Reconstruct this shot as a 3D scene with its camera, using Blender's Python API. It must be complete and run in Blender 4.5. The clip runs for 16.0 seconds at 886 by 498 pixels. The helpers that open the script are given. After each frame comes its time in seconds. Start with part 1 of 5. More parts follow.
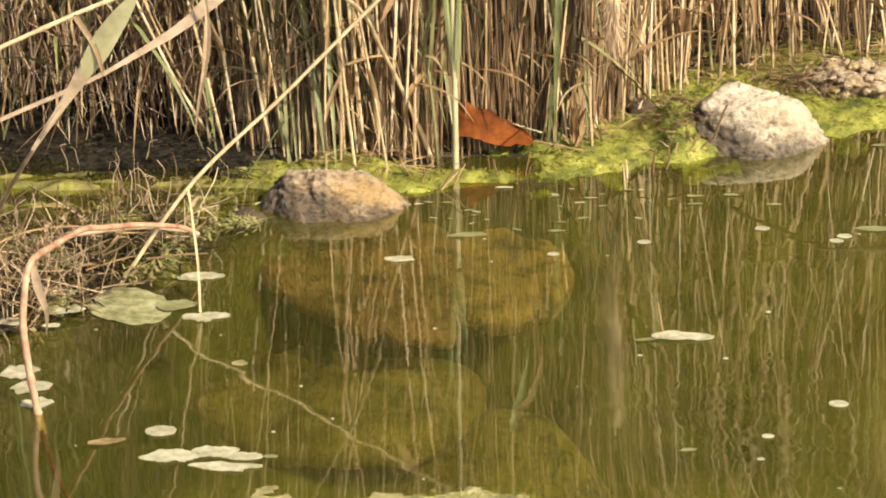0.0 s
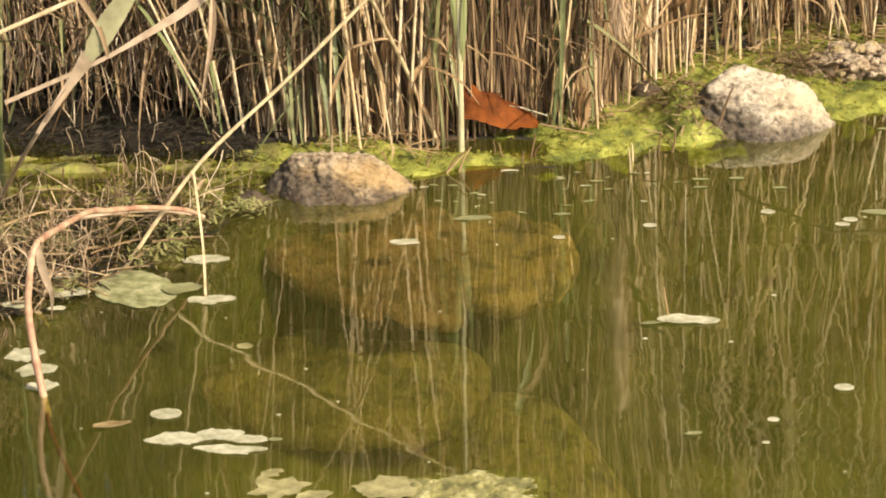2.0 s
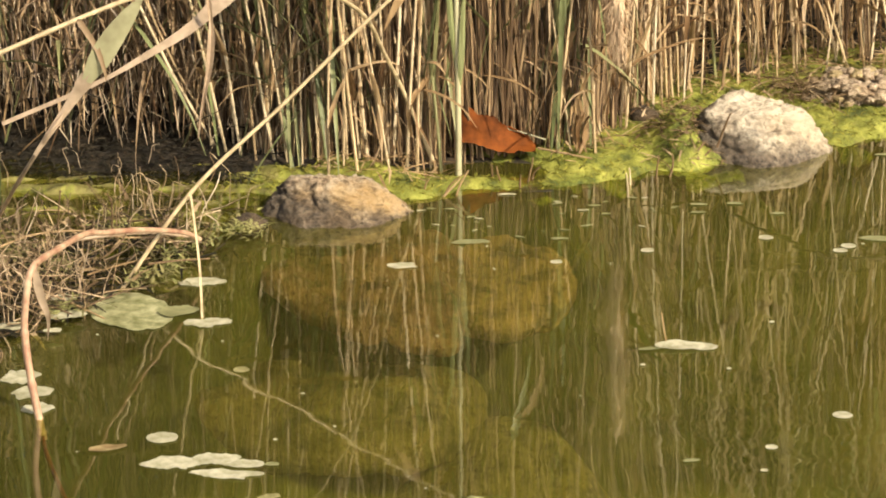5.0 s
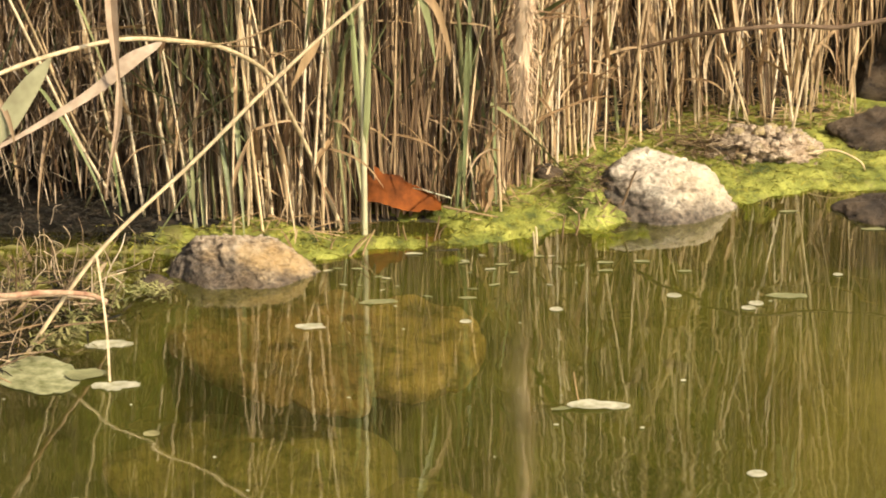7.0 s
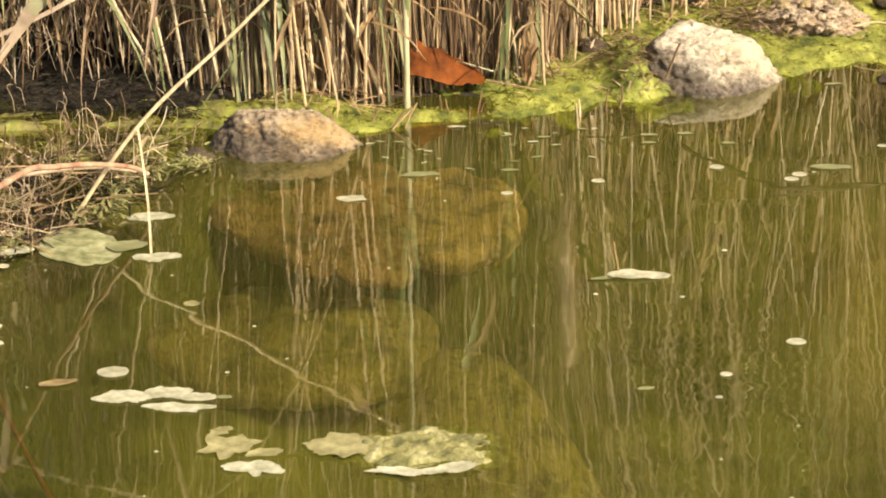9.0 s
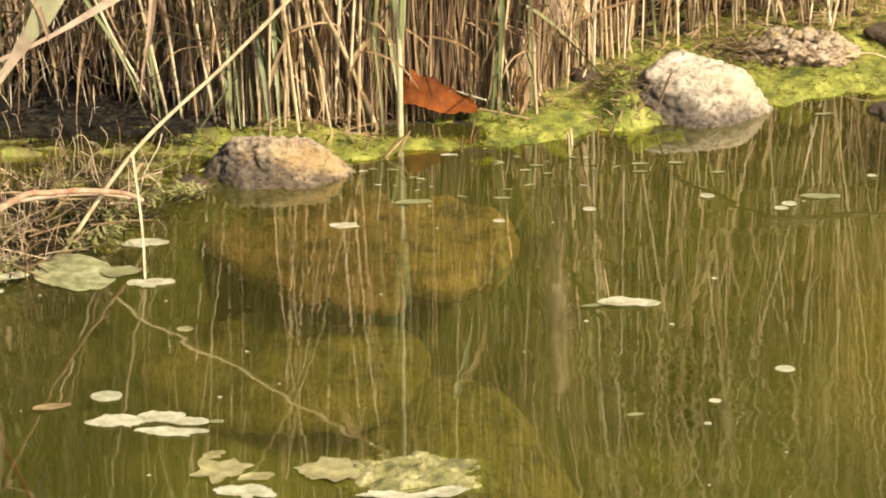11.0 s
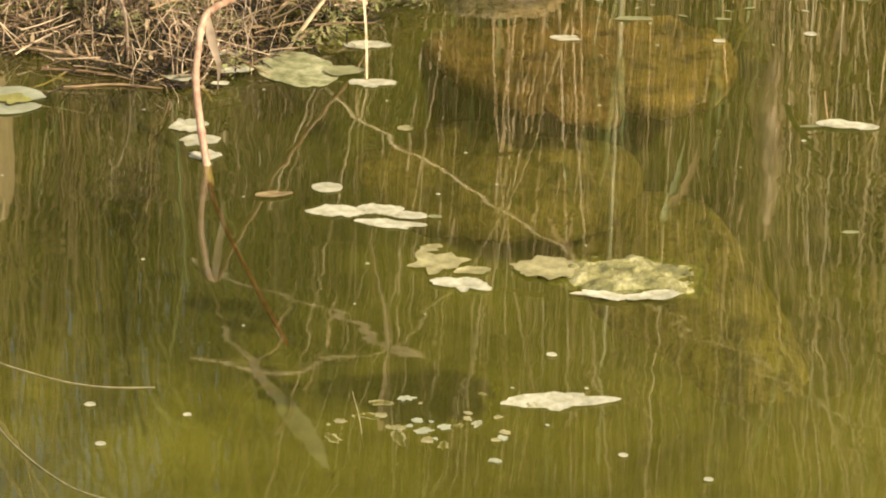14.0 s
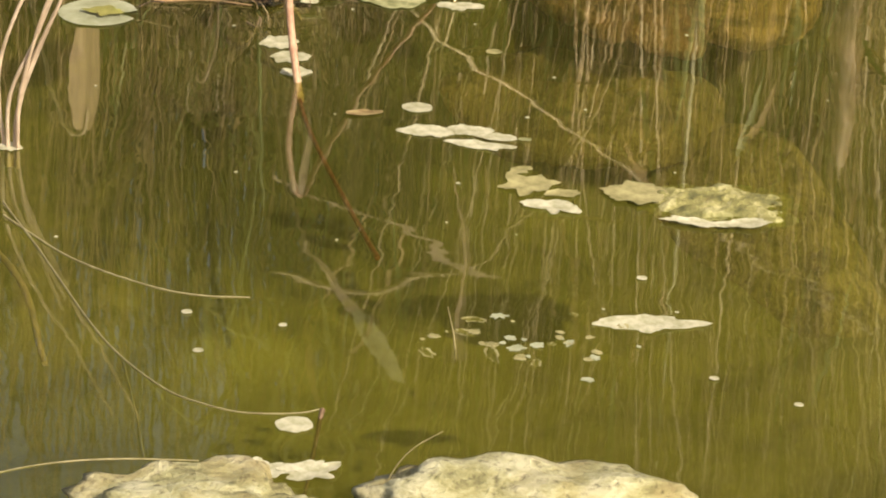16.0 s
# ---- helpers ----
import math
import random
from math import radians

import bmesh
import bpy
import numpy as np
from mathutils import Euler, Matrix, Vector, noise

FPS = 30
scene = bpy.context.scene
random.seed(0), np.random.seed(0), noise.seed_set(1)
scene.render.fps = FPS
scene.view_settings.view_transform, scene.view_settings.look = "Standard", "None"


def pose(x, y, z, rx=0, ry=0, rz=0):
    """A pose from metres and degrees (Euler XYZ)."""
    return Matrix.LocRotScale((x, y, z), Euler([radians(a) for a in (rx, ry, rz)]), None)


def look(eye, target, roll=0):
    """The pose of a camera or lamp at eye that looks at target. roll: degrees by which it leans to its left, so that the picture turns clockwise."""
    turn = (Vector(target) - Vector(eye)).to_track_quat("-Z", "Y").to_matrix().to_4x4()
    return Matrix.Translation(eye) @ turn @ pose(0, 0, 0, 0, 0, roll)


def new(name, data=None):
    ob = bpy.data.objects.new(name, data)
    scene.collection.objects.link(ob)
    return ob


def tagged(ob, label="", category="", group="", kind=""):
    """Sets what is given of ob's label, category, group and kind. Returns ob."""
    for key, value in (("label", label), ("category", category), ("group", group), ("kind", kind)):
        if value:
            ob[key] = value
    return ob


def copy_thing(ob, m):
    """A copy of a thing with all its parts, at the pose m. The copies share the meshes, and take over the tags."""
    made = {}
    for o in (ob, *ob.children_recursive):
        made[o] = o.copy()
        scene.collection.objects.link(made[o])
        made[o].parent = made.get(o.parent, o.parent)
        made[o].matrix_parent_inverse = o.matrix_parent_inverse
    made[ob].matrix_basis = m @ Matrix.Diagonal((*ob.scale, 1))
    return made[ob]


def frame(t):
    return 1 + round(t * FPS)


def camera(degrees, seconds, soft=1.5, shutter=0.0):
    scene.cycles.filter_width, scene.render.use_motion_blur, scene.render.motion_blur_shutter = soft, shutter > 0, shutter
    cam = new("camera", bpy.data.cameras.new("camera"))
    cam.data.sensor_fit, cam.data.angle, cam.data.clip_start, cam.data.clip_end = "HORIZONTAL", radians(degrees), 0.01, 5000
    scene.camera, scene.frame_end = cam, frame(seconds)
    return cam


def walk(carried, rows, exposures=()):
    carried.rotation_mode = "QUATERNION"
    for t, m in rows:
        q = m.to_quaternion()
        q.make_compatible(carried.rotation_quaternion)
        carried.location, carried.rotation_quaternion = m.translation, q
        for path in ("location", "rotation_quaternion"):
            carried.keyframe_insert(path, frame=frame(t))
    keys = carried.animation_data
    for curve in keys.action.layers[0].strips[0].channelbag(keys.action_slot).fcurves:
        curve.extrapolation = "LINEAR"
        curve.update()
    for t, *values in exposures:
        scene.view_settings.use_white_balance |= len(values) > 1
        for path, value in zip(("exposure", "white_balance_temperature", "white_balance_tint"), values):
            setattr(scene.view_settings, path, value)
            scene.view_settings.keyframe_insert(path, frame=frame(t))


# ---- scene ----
# Camera: held at chest height by the pond's edge, turning and swaying a little
cam = camera(19.77, 16.0, soft=1.9)
# eye, then the turn
PATH = [
    (0.0, 0.0002, -0.0012, 1.5010, 69.990, 1.138, -0.414),
    (0.5, 0.0007, -0.0009, 1.5000, 69.972, 1.280, -0.150),
    (1.0, 0.0006, -0.0016, 1.4983, 69.806, 1.110, -0.085),
    (1.5, 0.0014, 0.0007, 1.5003, 69.709, 1.120, -0.231),
    (2.0, 0.0011, 0.0010, 1.4994, 69.621, 1.149, -0.277),
    (2.5, 0.0003, 0.0028, 1.4999, 69.698, 1.003, -0.223),
    (3.0, -0.0027, -0.0004, 1.5012, 69.846, 1.062, 0.091),
    (3.5, -0.0020, -0.0003, 1.5001, 70.030, 1.117, 0.020),
    (3.7, 0.0009, -0.0009, 1.5010, 69.942, 1.067, -0.070),
    (5.8, -0.0353, 0.0203, 1.5056, 70.323, 0.332, -0.642),
    (6.0, -0.0619, 0.0181, 1.4823, 70.713, 0.418, -1.208),
    (6.5, -0.0387, 0.0363, 1.5180, 71.341, 0.401, -2.590),
    (7.0, -0.0515, 0.0370, 1.5085, 71.226, 0.232, -2.945),
    (7.5, -0.0509, 0.0244, 1.5001, 70.715, 0.592, -2.241),
    (8.0, -0.0156, 0.0351, 1.5093, 69.517, 0.932, -2.008),
    (8.5, -0.0253, 0.0365, 1.4829, 69.083, 0.885, -1.985),
    (9.0, -0.0205, 0.0302, 1.4753, 68.784, 0.845, -1.731),
    (9.2, -0.0292, 0.0261, 1.4810, 68.575, 0.528, -1.538),
    (11.3, -0.0163, -0.0033, 1.4813, 69.516, 0.595, -1.771),
    (11.5, -0.0196, -0.0066, 1.4904, 69.085, 0.336, -1.406),
    (12.0, -0.0264, -0.0212, 1.4788, 68.776, 0.337, -0.836),
    (12.5, -0.0127, -0.0073, 1.4867, 68.568, 0.631, -1.109),
    (13.0, -0.0289, -0.0307, 1.4785, 67.587, 0.082, 0.635),
    (13.5, -0.0650, -0.0536, 1.4397, 66.875, -0.676, 2.800),
    (14.0, -0.0616, -0.0628, 1.4281, 66.168, -0.612, 3.288),
    (14.5, -0.0639, -0.0587, 1.4100, 66.026, -1.171, 3.756),
    (15.0, -0.0949, -0.0680, 1.4114, 65.635, -1.968, 3.880),
    (15.5, -0.1141, -0.0796, 1.3972, 65.364, -1.910, 4.417),
    (16.0, -0.1325, -0.1044, 1.4185, 64.709, -1.930, 4.787),
]
walk(cam, [(t, pose(*place)) for t, *place in PATH],
     [(0.0, 0.46), (3.0, 0.40), (3.5, 0.34), (6.0, 0.40), (7.0, 0.44), (9.0, 0.54), (11.5, 0.52), (13.0, 0.52), (16.0, 0.45)])

# World and sun
SUN_TO = Vector((0.54, -0.56, 0.63)).normalized()
world = bpy.data.worlds.new("sky")
scene.world = world
world.use_nodes = True
wn = world.node_tree
sky = wn.nodes.new("ShaderNodeTexSky")
sky.sky_type = "NISHITA"
sky.sun_disc = False
sky.dust_density = 5.0
sky.air_density = 1.3
sky.sun_elevation = math.asin(SUN_TO.z)
sky.sun_rotation = math.atan2(SUN_TO.x, SUN_TO.y)
haze = wn.nodes.new("ShaderNodeHueSaturation")
haze.inputs["Saturation"].default_value = 0.55
wn.links.new(sky.outputs[0], haze.inputs["Color"])
wn.links.new(haze.outputs[0], wn.nodes["Background"].inputs[0])
wn.nodes["Background"].inputs[1].default_value = 0.12
sun_data = bpy.data.lights.new("sun", "SUN")
sun_data.energy = 5.0
sun_data.angle = radians(0.5)
sun_data.color = (1.0, 0.86, 0.64)
sun = new("sun", sun_data)
sun.matrix_world = look(SUN_TO * 20, (0, 0, 0))


# ---------------------------------------------------------------- materials
def material(name):
    m = bpy.data.materials.new(name)
    m.use_nodes = True
    return m, m.node_tree.nodes, m.node_tree.links, m.node_tree.nodes["Principled BSDF"]


def ramp(nodes, stops):
    r = nodes.new("ShaderNodeValToRGB")
    e = r.color_ramp.elements
    while len(e) < len(stops):
        e.new(0.5)
    for k, (p, c) in enumerate(stops):
        e[k].position, e[k].color = p, (*c, 1)
    return r


def noise_node(nodes, links, scale, detail=4.0, rough=0.55, coords="Object", stretch=None):
    tc = nodes.new("ShaderNodeTexCoord")
    n = nodes.new("ShaderNodeTexNoise")
    n.inputs["Scale"].default_value, n.inputs["Detail"].default_value = scale, detail
    n.inputs["Roughness"].default_value = rough
    src = tc.outputs[coords]
    if stretch:
        mp = nodes.new("ShaderNodeMapping")
        mp.inputs["Scale"].default_value = stretch
        mp.inputs["Rotation"].default_value = (0.25, 0.4, 0.0)
        links.new(src, mp.inputs[0])
        src = mp.outputs[0]
    links.new(src, n.inputs["Vector"])
    return n


def world_noise(nodes, links, scale, detail=4.0, rough=0.55, stretch=None):
    g = nodes.new("ShaderNodeNewGeometry")
    n = nodes.new("ShaderNodeTexNoise")
    n.inputs["Scale"].default_value, n.inputs["Detail"].default_value = scale, detail
    n.inputs["Roughness"].default_value = rough
    src = g.outputs["Position"]
    if stretch:
        mp = nodes.new("ShaderNodeMapping")
        mp.inputs["Scale"].default_value = stretch
        links.new(src, mp.inputs[0])
        src = mp.outputs[0]
    links.new(src, n.inputs["Vector"])
    return n


def blend(nodes, links, fac, a, b, mode="MIX"):
    m = nodes.new("ShaderNodeMix")
    m.data_type, m.blend_type = "RGBA", mode
    for sock, v in ((m.inputs["Factor"], fac), (m.inputs["A"], a), (m.inputs["B"], b)):
        if isinstance(v, (int, float)):
            sock.default_value = v
        elif isinstance(v, tuple):
            sock.default_value = (*v, 1)
        else:
            links.new(v, sock)
    return m.outputs["Result"]


def bump(nodes, links, height, bsdf, strength, distance):
    b = nodes.new("ShaderNodeBump")
    b.inputs["Strength"].default_value, b.inputs["Distance"].default_value = strength, distance
    links.new(height, b.inputs["Height"])
    links.new(b.outputs[0], bsdf.inputs["Normal"])


def plant(name, stops, rough=0.55, streak=(60, 60, 4), island=False, spot=(0.1, 0.06, 0.03), spots=0.62, glow=0.0):
    """Stems and blades: a colour of its own for each, streaks along it, brown spots."""
    m, n, l, b = material(name)
    if island:
        src = n.new("ShaderNodeNewGeometry").outputs["Random Per Island"]
    else:
        src = n.new("ShaderNodeObjectInfo").outputs["Random"]
    r = ramp(n, stops)
    l.new(src, r.inputs[0])
    st = world_noise(n, l, 1.0, 3.0, 0.6, (streak[0], streak[1], streak[2]))
    tone = ramp(n, [(0.25, (0.55, 0.5, 0.45)), (0.7, (1.15, 1.12, 1.08))])
    l.new(st.outputs[0], tone.inputs[0])
    c = blend(n, l, 1.0, r.outputs[0], tone.outputs[0], "MULTIPLY")
    sp = world_noise(n, l, 38.0, 5.0, 0.65)
    sr = ramp(n, [(spots, (0, 0, 0)), (spots + 0.08, (1, 1, 1))])
    l.new(sp.outputs[0], sr.inputs[0])
    c = blend(n, l, sr.outputs[0], c, spot)
    l.new(c, b.inputs["Base Color"])
    b.inputs["Roughness"].default_value = rough
    b.inputs["Specular IOR Level"].default_value = 0.35
    bump(n, l, st.outputs[0], b, 0.4, 0.002)
    if glow:
        t = n.new("ShaderNodeBsdfTranslucent")
        l.new(c, t.inputs[0])
        mx = n.new("ShaderNodeMixShader")
        mx.inputs[0].default_value = glow
        l.new(b.outputs[0], mx.inputs[1])
        l.new(t.outputs[0], mx.inputs[2])
        l.new(mx.outputs[0], n["Material Output"].inputs[0])
    return m


STRAW = [(0.0, (0.36, 0.265, 0.15)), (0.3, (0.58, 0.46, 0.29)), (0.6, (0.74, 0.62, 0.42)), (0.85, (0.64, 0.49, 0.28)), (1.0, (0.82, 0.73, 0.55))]
DRY_LEAF = [(0.0, (0.22, 0.13, 0.06)), (0.4, (0.42, 0.29, 0.15)), (0.8, (0.58, 0.43, 0.25)), (1.0, (0.70, 0.56, 0.38))]
# reed colours darkened to stand for the shade behind the front stems
BACK_SHADED = [(0.0, (0.055, 0.032, 0.017)), (0.5, (0.20, 0.133, 0.072)), (1.0, (0.48, 0.35, 0.205))]
# brown of the left reeds, with their weaker sunlight put into the colour
BROWN_SHADED = [(0.0, (0.11, 0.063, 0.033)), (0.5, (0.20, 0.128, 0.07)), (0.85, (0.32, 0.225, 0.13)), (1.0, (0.54, 0.42, 0.28))]
GREEN = [(0.0, (0.14, 0.17, 0.06)), (0.5, (0.22, 0.25, 0.11)), (1.0, (0.36, 0.36, 0.17))]
m_stem = plant("dry_reed_stem", STRAW, 0.4)
m_brownstem = plant("brown_reed_stem", BROWN_SHADED, 0.5)
m_brownblade = plant("brown_reed_blade", BACK_SHADED, 0.6, glow=0.2)
m_stem_shaded = plant("shade_toned_reed_stems", BACK_SHADED, island=True)
m_blade = plant("dry_reed_blade", DRY_LEAF, 0.6, glow=0.25)
m_blade_stuff = plant("dry_reed_blades_behind", DRY_LEAF, 0.6, island=True, glow=0.25)
m_pale_scrap = plant("pale_torn_leaf", [(0.0, (0.34, 0.25, 0.16)), (0.5, (0.55, 0.44, 0.31)), (1.0, (0.74, 0.64, 0.49))], 0.5, island=True, glow=0.2)
m_scrap = plant("brown_leaf_scrap", [(0.0, (0.07, 0.045, 0.022)), (0.5, (0.24, 0.165, 0.085)), (1.0, (0.50, 0.39, 0.24))], 0.6, island=True, glow=0.2)
m_green = plant("green_reed", GREEN, 0.45, glow=0.15, spots=0.7)
m_green_stuff = plant("green_reed_blades", GREEN, 0.45, island=True, glow=0.25, spots=0.7)
m_greystem = plant("grey_green_reed_stem", [(0.0, (0.40, 0.40, 0.25)), (1.0, (0.46, 0.44, 0.28))], 0.45, (50, 50, 8), spots=0.66)
m_twig = plant("dead_twig", [(0.0, (0.12, 0.075, 0.04)), (0.6, (0.27, 0.18, 0.09)), (1.0, (0.44, 0.32, 0.18))], 0.7)
m_tangle = plant("tangled_dead_stalks", [(0.0, (0.04, 0.026, 0.016)), (0.5, (0.17, 0.115, 0.06)), (0.75, (0.40, 0.29, 0.17)), (1.0, (0.70, 0.57, 0.40))], 0.75, island=True)
m_darktwig = plant("dark_bare_twig", [(0.0, (0.09, 0.055, 0.03)), (1.0, (0.14, 0.09, 0.05))], 0.7)
# decay brown taken near black to stand for shade among the reeds
m_decay_shade = plant("rotten_litter", [(0.0, (0.010, 0.009, 0.005)), (0.8, (0.024, 0.020, 0.010)), (1.0, (0.06, 0.045, 0.024))], 0.8, island=True)
m_yellow = plant("yellow_reed_stem", [(0.0, (0.50, 0.41, 0.25)), (1.0, (0.58, 0.48, 0.31))], 0.45, (50, 50, 14), spots=0.62, spot=(0.24, 0.15, 0.07))
m_drift = plant("drifting_stalk", [(0.0, (0.24, 0.21, 0.10)), (1.0, (0.31, 0.27, 0.145))], 0.6, (40, 40, 40), spot=(0.18, 0.14, 0.06))
m_afloat = plant("pale_wet_stalk", [(0.0, (0.18, 0.16, 0.075)), (1.0, (0.26, 0.23, 0.12))], 0.6, (60, 60, 60), spots=0.58, spot=(0.24, 0.20, 0.09))
m_plume = plant("reed_plume_down", [(0.0, (0.60, 0.45, 0.29)), (1.0, (0.80, 0.64, 0.45))], 0.9, (30, 30, 8), island=True, glow=0.3)


def red_stalk_material():
    m, n, l, b = material("red_stalk")
    s = world_noise(n, l, 24.0, 8.0, 0.7)
    r = ramp(n, [(0.36, (0.27, 0.125, 0.075)), (0.50, (0.40, 0.245, 0.15)), (0.64, (0.52, 0.38, 0.25))])
    l.new(s.outputs[0], r.inputs[0])
    l.new(r.outputs[0], b.inputs["Base Color"])
    b.inputs["Roughness"].default_value = 0.5
    return m


m_red = red_stalk_material()
m_redwet = plant("dark_red_stalk", [(0.0, (0.20, 0.058, 0.034)), (1.0, (0.22, 0.066, 0.04))], 0.5)
m_biggreen = plant("withering_broad_leaf", [(0.0, (0.46, 0.46, 0.28)), (1.0, (0.50, 0.48, 0.30))], 0.5, (20, 20, 20), glow=0.3, spots=0.75)
m_pinkleaf = plant("pinkish_dry_leaf", [(0.0, (0.54, 0.42, 0.30)), (1.0, (0.60, 0.49, 0.37))], 0.55, (25, 25, 25), glow=0.3, spots=0.75)


def leaf_material(name, base, second, rough=0.5, glow=0.2, scale=45.0, gloss=0.4):
    m, n, l, b = material(name)
    a = noise_node(n, l, scale, 5.0, 0.6)
    r = ramp(n, [(0.35, second), (0.62, base)])
    l.new(a.outputs[0], r.inputs[0])
    big = world_noise(n, l, 14.0, 2.0)
    tone = ramp(n, [(0.3, (0.72, 0.72, 0.66)), (0.7, (1.08, 1.08, 1.08))])
    l.new(big.outputs[0], tone.inputs[0])
    c = blend(n, l, 1.0, r.outputs[0], tone.outputs[0], "MULTIPLY")
    l.new(c, b.inputs["Base Color"])
    b.inputs["Roughness"].default_value = rough
    b.inputs["Specular IOR Level"].default_value = gloss
    bump(n, l, a.outputs[0], b, 0.5, 0.003)
    t = n.new("ShaderNodeBsdfTranslucent")
    l.new(c, t.inputs[0])
    mx = n.new("ShaderNodeMixShader")
    mx.inputs[0].default_value = glow
    l.new(b.outputs[0], mx.inputs[1])
    l.new(t.outputs[0], mx.inputs[2])
    l.new(mx.outputs[0], n["Material Output"].inputs[0])
    return m


m_pale = leaf_material("pale_floating_leaf", (0.62, 0.58, 0.43), (0.36, 0.34, 0.20), scale=60.0)
m_palegreen = leaf_material("pale_green_leaf", (0.31, 0.30, 0.15), (0.22, 0.22, 0.10))
m_pad = leaf_material("lily_pad_green", (0.46, 0.44, 0.25), (0.16, 0.17, 0.06), 0.5, 0.1, 42.0)
m_palepad = leaf_material("pale_lily_pad", (0.44, 0.44, 0.31), (0.33, 0.34, 0.21))
m_yellowleaf = leaf_material("decayed_yellow_leaf", (0.42, 0.37, 0.18), (0.22, 0.195, 0.08), 0.6, 0.15)
m_brownleaf = leaf_material("brown_leaf", (0.44, 0.34, 0.17), (0.20, 0.12, 0.05))
m_orange = leaf_material("rust_orange_leaf", (0.22, 0.064, 0.014), (0.075, 0.024, 0.008), 0.7, 0.15, 22.0, 0.05)


def algae_material(name, dark, mid, light, scale=26.0, rough=0.7, tall=0.012):
    m, n, l, b = material(name)
    a = world_noise(n, l, scale, 7.0, 0.68, (1, 0.55, 1))
    r = ramp(n, [(0.36, dark), (0.50, mid), (0.64, light)])
    l.new(a.outputs[0], r.inputs[0])
    big = world_noise(n, l, 5.0, 3.0)
    tone = ramp(n, [(0.35, (0.55, 0.62, 0.5)), (0.6, (1.0, 1.0, 1.0))])
    l.new(big.outputs[0], tone.inputs[0])
    c = blend(n, l, 1.0, r.outputs[0], tone.outputs[0], "MULTIPLY")
    br = world_noise(n, l, 34.0, 6.0, 0.7, (1, 0.5, 1))
    bre = ramp(n, [(0.58, (0, 0, 0)), (0.70, (0.7,) * 3)])
    # browner, more rotten towards the old end of the shore
    gx = n.new("ShaderNodeNewGeometry")
    sx = n.new("ShaderNodeSeparateXYZ")
    l.new(gx.outputs["Position"], sx.inputs[0])
    old = n.new("ShaderNodeMapRange")
    old.inputs["From Min"].default_value, old.inputs["From Max"].default_value = -0.1, -0.45
    old.inputs["To Max"].default_value = 0.20
    l.new(sx.outputs["X"], old.inputs["Value"])
    sm = n.new("ShaderNodeMath")
    l.new(br.outputs[0], sm.inputs[0])
    l.new(old.outputs[0], sm.inputs[1])
    l.new(sm.outputs[0], bre.inputs[0])
    c = blend(n, l, bre.outputs[0], c, (0.16, 0.125, 0.045))
    l.new(c, b.inputs["Base Color"])
    b.inputs["Roughness"].default_value = rough
    fine = world_noise(n, l, 140.0, 4.0, 0.6)
    mixh = blend(n, l, 0.4, a.outputs[0], fine.outputs[0])
    bump(n, l, mixh, b, 0.9, tall)
    return m


m_algae = algae_material("green_algae", (0.085, 0.10, 0.016), (0.25, 0.255, 0.036), (0.44, 0.43, 0.085))
m_algae_tuft = plant("algae_threads", [(0.0, (0.09, 0.10, 0.018)), (0.5, (0.25, 0.25, 0.035)), (1.0, (0.44, 0.41, 0.08))], 0.7, island=True, spots=0.70, glow=0.2)
m_algae_wet = algae_material("pale_wet_algae", (0.14, 0.15, 0.04), (0.30, 0.30, 0.10), (0.46, 0.45, 0.18), 40.0, 0.7, 0.006)
m_algae_bright = algae_material("fresh_green_algae", (0.20, 0.23, 0.03), (0.34, 0.37, 0.05), (0.48, 0.49, 0.10), 60.0, 0.7, 0.003)
m_matalgae = algae_material("algae_crust", (0.09, 0.085, 0.025), (0.21, 0.19, 0.06), (0.42, 0.38, 0.18), 40.0, 0.75, 0.006)


